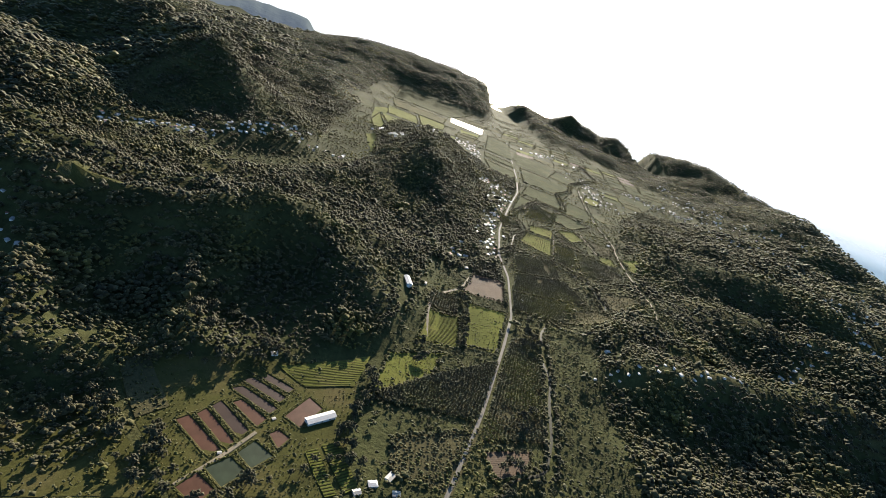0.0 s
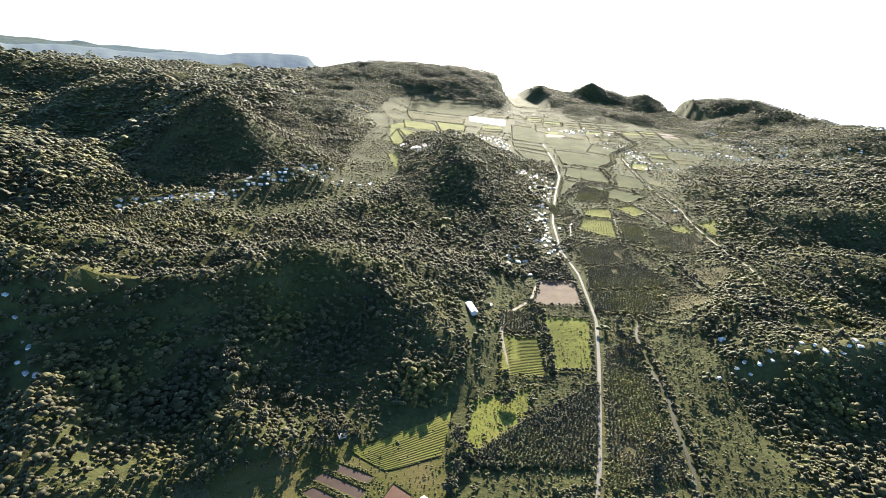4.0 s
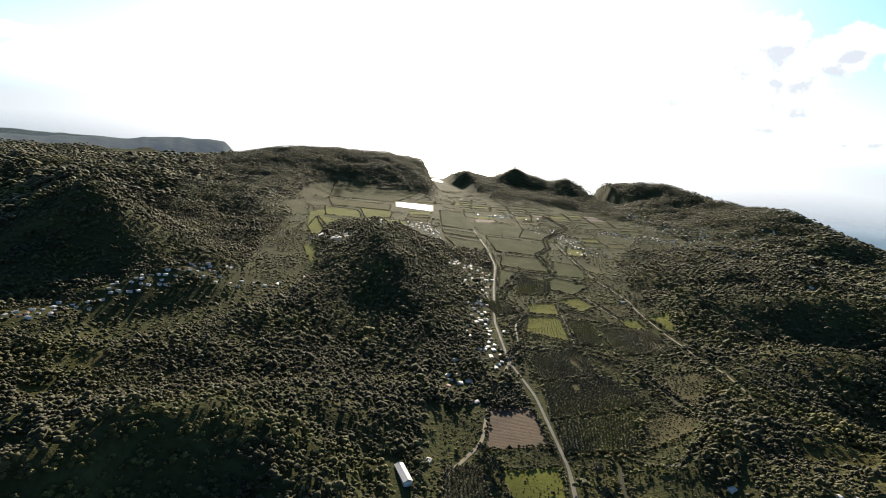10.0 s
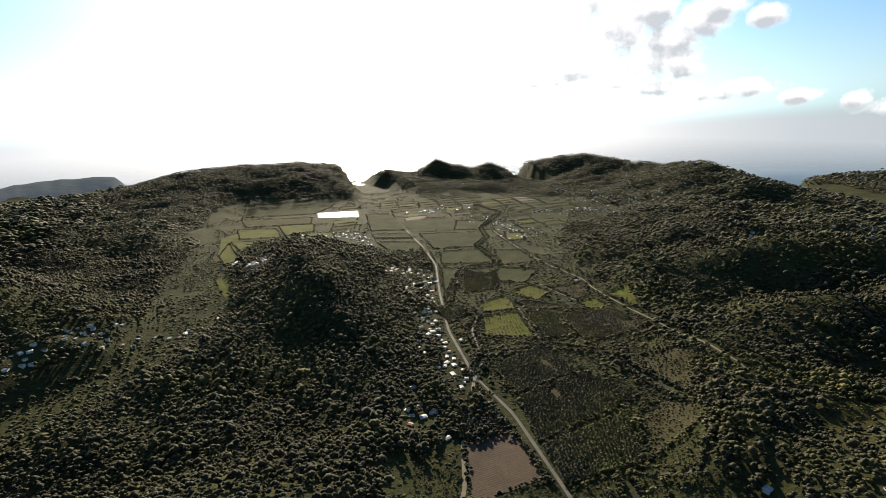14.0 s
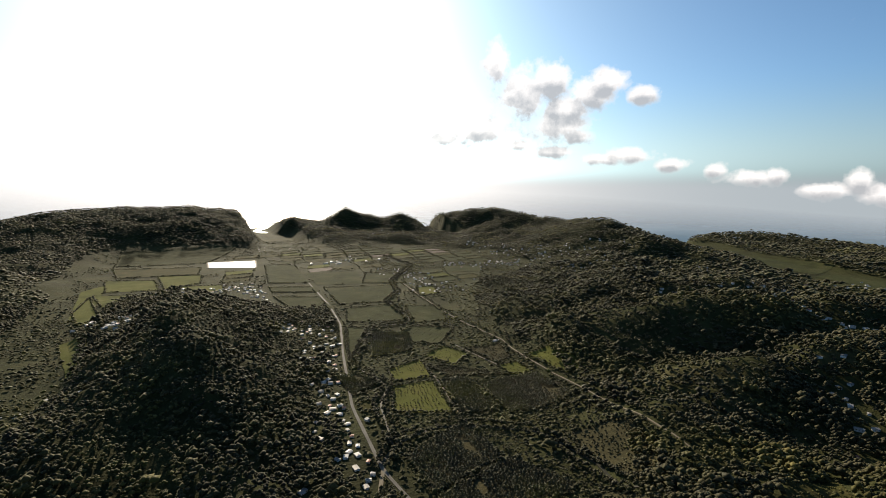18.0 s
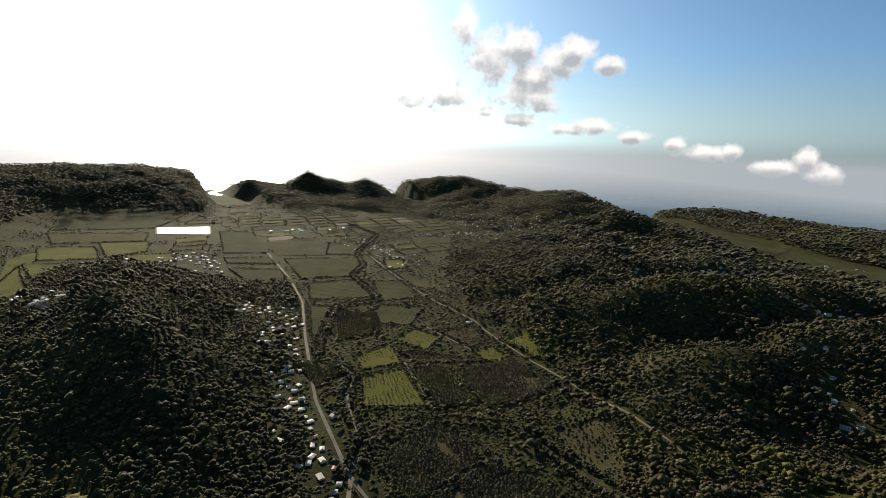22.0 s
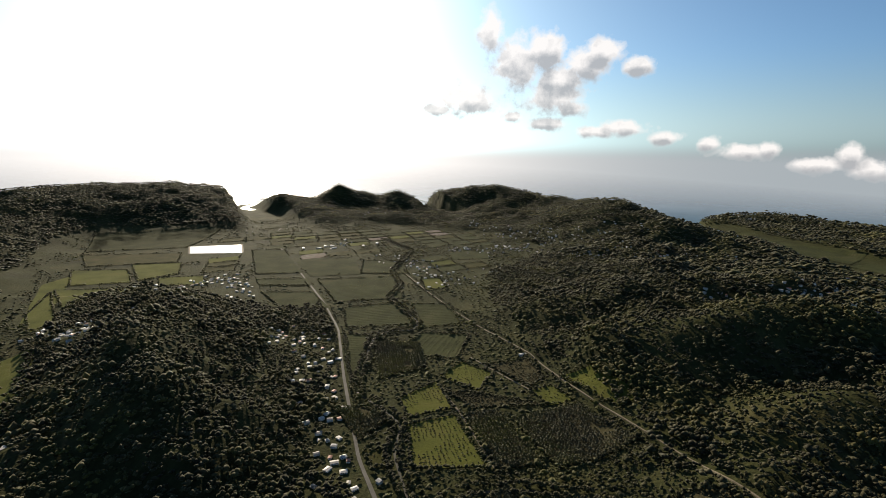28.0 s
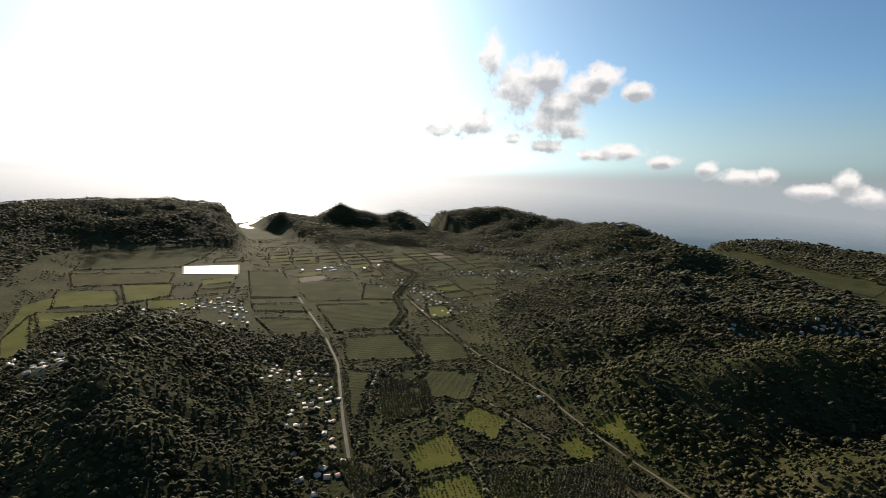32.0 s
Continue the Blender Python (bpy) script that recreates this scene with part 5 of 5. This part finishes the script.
# belt of trees between the spur and the fish ponds
wx0, wy0, wr = jittered(-275, -110, 195, 300, 5.4, 85)
ok = in_quad([(-270, 262), (-176, 290), (-132, 246), (-148, 205), (-262, 200)], wx0, wy0) & (value_noise(wx0, wy0, 24, 86) > -0.45)
wx0, wy0 = wx0[ok], wy0[ok]
scatter("tree_belt", np.stack([wx0, wy0, height(wx0, wy0)], -1), np.exp(wr.normal(0.95, 0.3, len(wx0))), 0.6, M_CROWN, 6, "dense belt of trees beside the pasture and the fish ponds", "trees", 87)

# thick low scrub on the near valley floor, right bank
cx, cy, cr = jittered(60, 330, 190, 640, 4.2, 81)
clear = np.zeros(len(cx), bool)
for kind, corners, label in PLOTS:
    clear |= in_quad(corners, cx, cy)
ok = ~clear & (along(ROAD, cx, cy)[0] > 5) & (along(RIVER, cx, cy)[0] > 4) & (along(TRACK, cx, cy)[0] > 4) & (value_noise(cx, cy, 30, 82) > -0.6) & (valley(cx, cy) > 0.4)
for a, b in taken:
    ok &= (cx - a) ** 2 + (cy - b) ** 2 > 36
cx, cy = cx[ok], cy[ok]
scatter("shrub", np.stack([cx, cy, height(cx, cy)], -1), np.exp(cr.normal(0.1, 0.4, len(cx))), 0.4, M_BUSH, 4, "thick scrub beside the river and the road", "shrubs", 83)

# trees along the river banks and the long track
for n, (pts, who) in enumerate(((RIVER, "river among plantations"), (RIVER_2, "river among the far fields"), (DIAGONAL, "long track below the woods"))):
    p = np.array(pts, float)
    s = np.concatenate([[0], np.cumsum(np.hypot(*np.diff(p, axis=0).T))])
    t = np.arange(0, s[-1], 4.0)
    r = np.random.default_rng(n + 70)
    for side in (-1, 1):
        x, y = np.interp(t, s, p[:, 0]), np.interp(t, s, p[:, 1])
        dx, dy = np.gradient(x), np.gradient(y)
        ln = np.hypot(dx, dy) + 1e-6
        off = side * r.uniform(2.6 if n == 1 else 4.2, 7.5, len(t))
        x, y = x - dy / ln * off, y + dx / ln * off
        keep = r.uniform(0, 1, len(t)) < (0.92 if n < 2 else 0.5)
        scatter("riverside_tree", np.stack([x, y, height(x, y)], -1)[keep], (r.uniform(2.0, 4.2, len(t)) if n < 2 else r.uniform(1.3, 2.7, len(t)))[keep], 0.7, M_CROWN, 8, "leafy trees lining the " + who, "trees", 72 + 2 * n + (side > 0))

# ---------------------------------------------------------------- fish ponds
def pond(corners, mat, label, wet, bank_w=2.2, bank_h=0.8, category="fish pond", bank_mat=None):
    c = np.array(corners, float)
    mid = c.mean(0)
    z0 = float(height(mid[0], mid[1]))
    root = new("fish_pond" if category == "fish pond" else "reservoir")
    root.location = (mid[0], mid[1], z0)
    tagged(root, label, category, group="fish ponds" if category == "fish pond" else "")
    loc = c - mid
    # bank: four rings, from the outer foot over the crown to below the water
    rings = []
    for grow, z in ((bank_w, 0.15), (bank_w * 0.55, bank_h), (bank_w * 0.2, bank_h), (-bank_w * 0.35, -0.5)):
        n = np.roll(loc, -1, 0) - np.roll(loc, 1, 0)
        out = loc / np.maximum(np.hypot(*loc.T), 1e-6)[:, None]
        ring = []
        for k in range(4):
            for t in np.linspace(0, 1, 9)[:-1]:
                q = loc[k] * (1 - t) + loc[(k + 1) % 4] * t
                edge = loc[(k + 1) % 4] - loc[k]
                nor = np.array([edge[1], -edge[0]]) / np.hypot(*edge)
                nor = nor if nor @ (loc[k] + loc[(k + 1) % 4]) > 0 else -nor
                corner = out[k] * 1.3 if t == 0 else nor
                w = 0.25 * noise.noise(Vector((q[0] * 0.3, q[1] * 0.3, z)))
                ring.append((*(q + corner * (grow + w)), z + 0.5 * w))
        rings.append(ring)
    bm = bmesh.new()
    vs = [[bm.verts.new(v) for v in ring] for ring in rings]
    for a, b in zip(vs[:-1], vs[1:]):
        for k in range(len(a)):
            bm.faces.new([a[k], a[(k + 1) % len(a)], b[(k + 1) % len(a)], b[k]])
    bmesh.ops.recalc_face_normals(bm, faces=bm.faces)
    part("bank", bm, bank_mat or M_GRASS, root, "grassy earth bank")
    bm = bmesh.new()
    bm.faces.new([bm.verts.new((*q, wet)) for q in loc * 1.0])
    bmesh.ops.subdivide_edges(bm, edges=bm.edges[:], cuts=5, use_grid_fill=True)
    bmesh.ops.recalc_face_normals(bm, faces=bm.faces)
    for f in bm.faces:
        if f.normal.z < 0:
            f.normal_flip()
    part("water", bm, mat, root)
    return root


for n, q in enumerate(POND_QUADS):
    col, text = [(0, "long fish pond with reddish-brown water"), (2, "long fish pond with dark brown water"), (1, "square fish pond with dark green water")][POND_LOOK[n]]
    pond(q, M_POND[col], text, 0.32)
pond([(63, 2026), (193, 1983), (205, 2118), (64, 2144)], M_MIRROR, "large rectangular reservoir shining white in the sun", 0.6, 5.0, 1.4, "reservoir", M_DIRT)

# ---------------------------------------------------------------- single trees near the ponds and road
def tree(seed, tall, spread):
    r = random.Random(seed)
    root = new("tree")
    tagged(root, "leafy tropical tree with a spreading uneven crown", "tree", group="trees on the valley floor")
    bm = bmesh.new()
    def limb(a, b, ra, rb):
        d = (b - a).normalized()
        s = d.orthogonal().normalized()
        t = d.cross(s)
        rings = []
        for p, rad in ((a, ra), (b, rb)):
            rings.append([bm.verts.new(p + rad * (math.cos(k * math.pi / 3) * s + math.sin(k * math.pi / 3) * t)) for k in range(6)])
        for k in range(6):
            bm.faces.new([rings[0][k], rings[0][(k + 1) % 6], rings[1][(k + 1) % 6], rings[1][k]])
    fork = Vector((r.uniform(-0.3, 0.3), r.uniform(-0.3, 0.3), tall * 0.45))
    limb(Vector((0, 0, -0.4)), fork, 0.3, 0.2)
    tips = []
    for k in range(5):
        a = k * 2 * math.pi / 5 + r.uniform(-0.4, 0.4)
        tip = Vector((math.cos(a) * spread * 0.6, math.sin(a) * spread * 0.6, tall * r.uniform(0.65, 0.85)))
        limb(fork, tip, 0.15, 0.05)
        tips.append(tip)
    part("trunk", bm, M_BARK, root)
    vs, fs, n = [], [], 0
    for k in range(34):
        tip = tips[k % 5] if k < 25 else Vector((0, 0, tall * 0.85))
        c = np.array(tip) + np.array([r.gauss(0, spread * 0.24), r.gauss(0, spread * 0.24), r.gauss(0, tall * 0.08)])
        v, f = blob(seed * 91 + k)
        vs.append(v * r.uniform(0.24, 0.4) * spread + c)
        fs.append(f + n)
        n += len(v)
    ob = new("crown", mesh_of("crown", np.concatenate(vs), np.concatenate(fs), M_CROWN))
    ob.parent = root
    return root


TREES = [tree(k, t, s) for k, (t, s) in enumerate(((7.5, 3.0), (10, 4.0), (6, 2.4), (12, 4.6)))]
tr = np.random.default_rng(44)
for line, width, count in TREE_LINES:
    p = np.array(line, float)
    s = np.concatenate([[0], np.cumsum(np.hypot(*np.diff(p, axis=0).T))])
    for t in tr.uniform(0, s[-1], count):
        x, y = np.interp(t, s, p[:, 0]) + tr.uniform(-width, width), np.interp(t, s, p[:, 1]) + tr.uniform(-width, width)
        if along(ROAD, np.array([x]), np.array([y]))[0][0] < 6 or any(in_quad(q, np.array([x]), np.array([y]))[0] for q in POND_QUADS) or math.hypot(x + 12.5, y - 300) < 9:
            continue
        copy_thing(TREES[int(tr.integers(0, 4))], pose(x, y, float(height(x, y)), 0, 0, float(tr.uniform(0, 360))))
for p in TREES:
    for o in (*p.children_recursive, p):
        bpy.data.objects.remove(o)
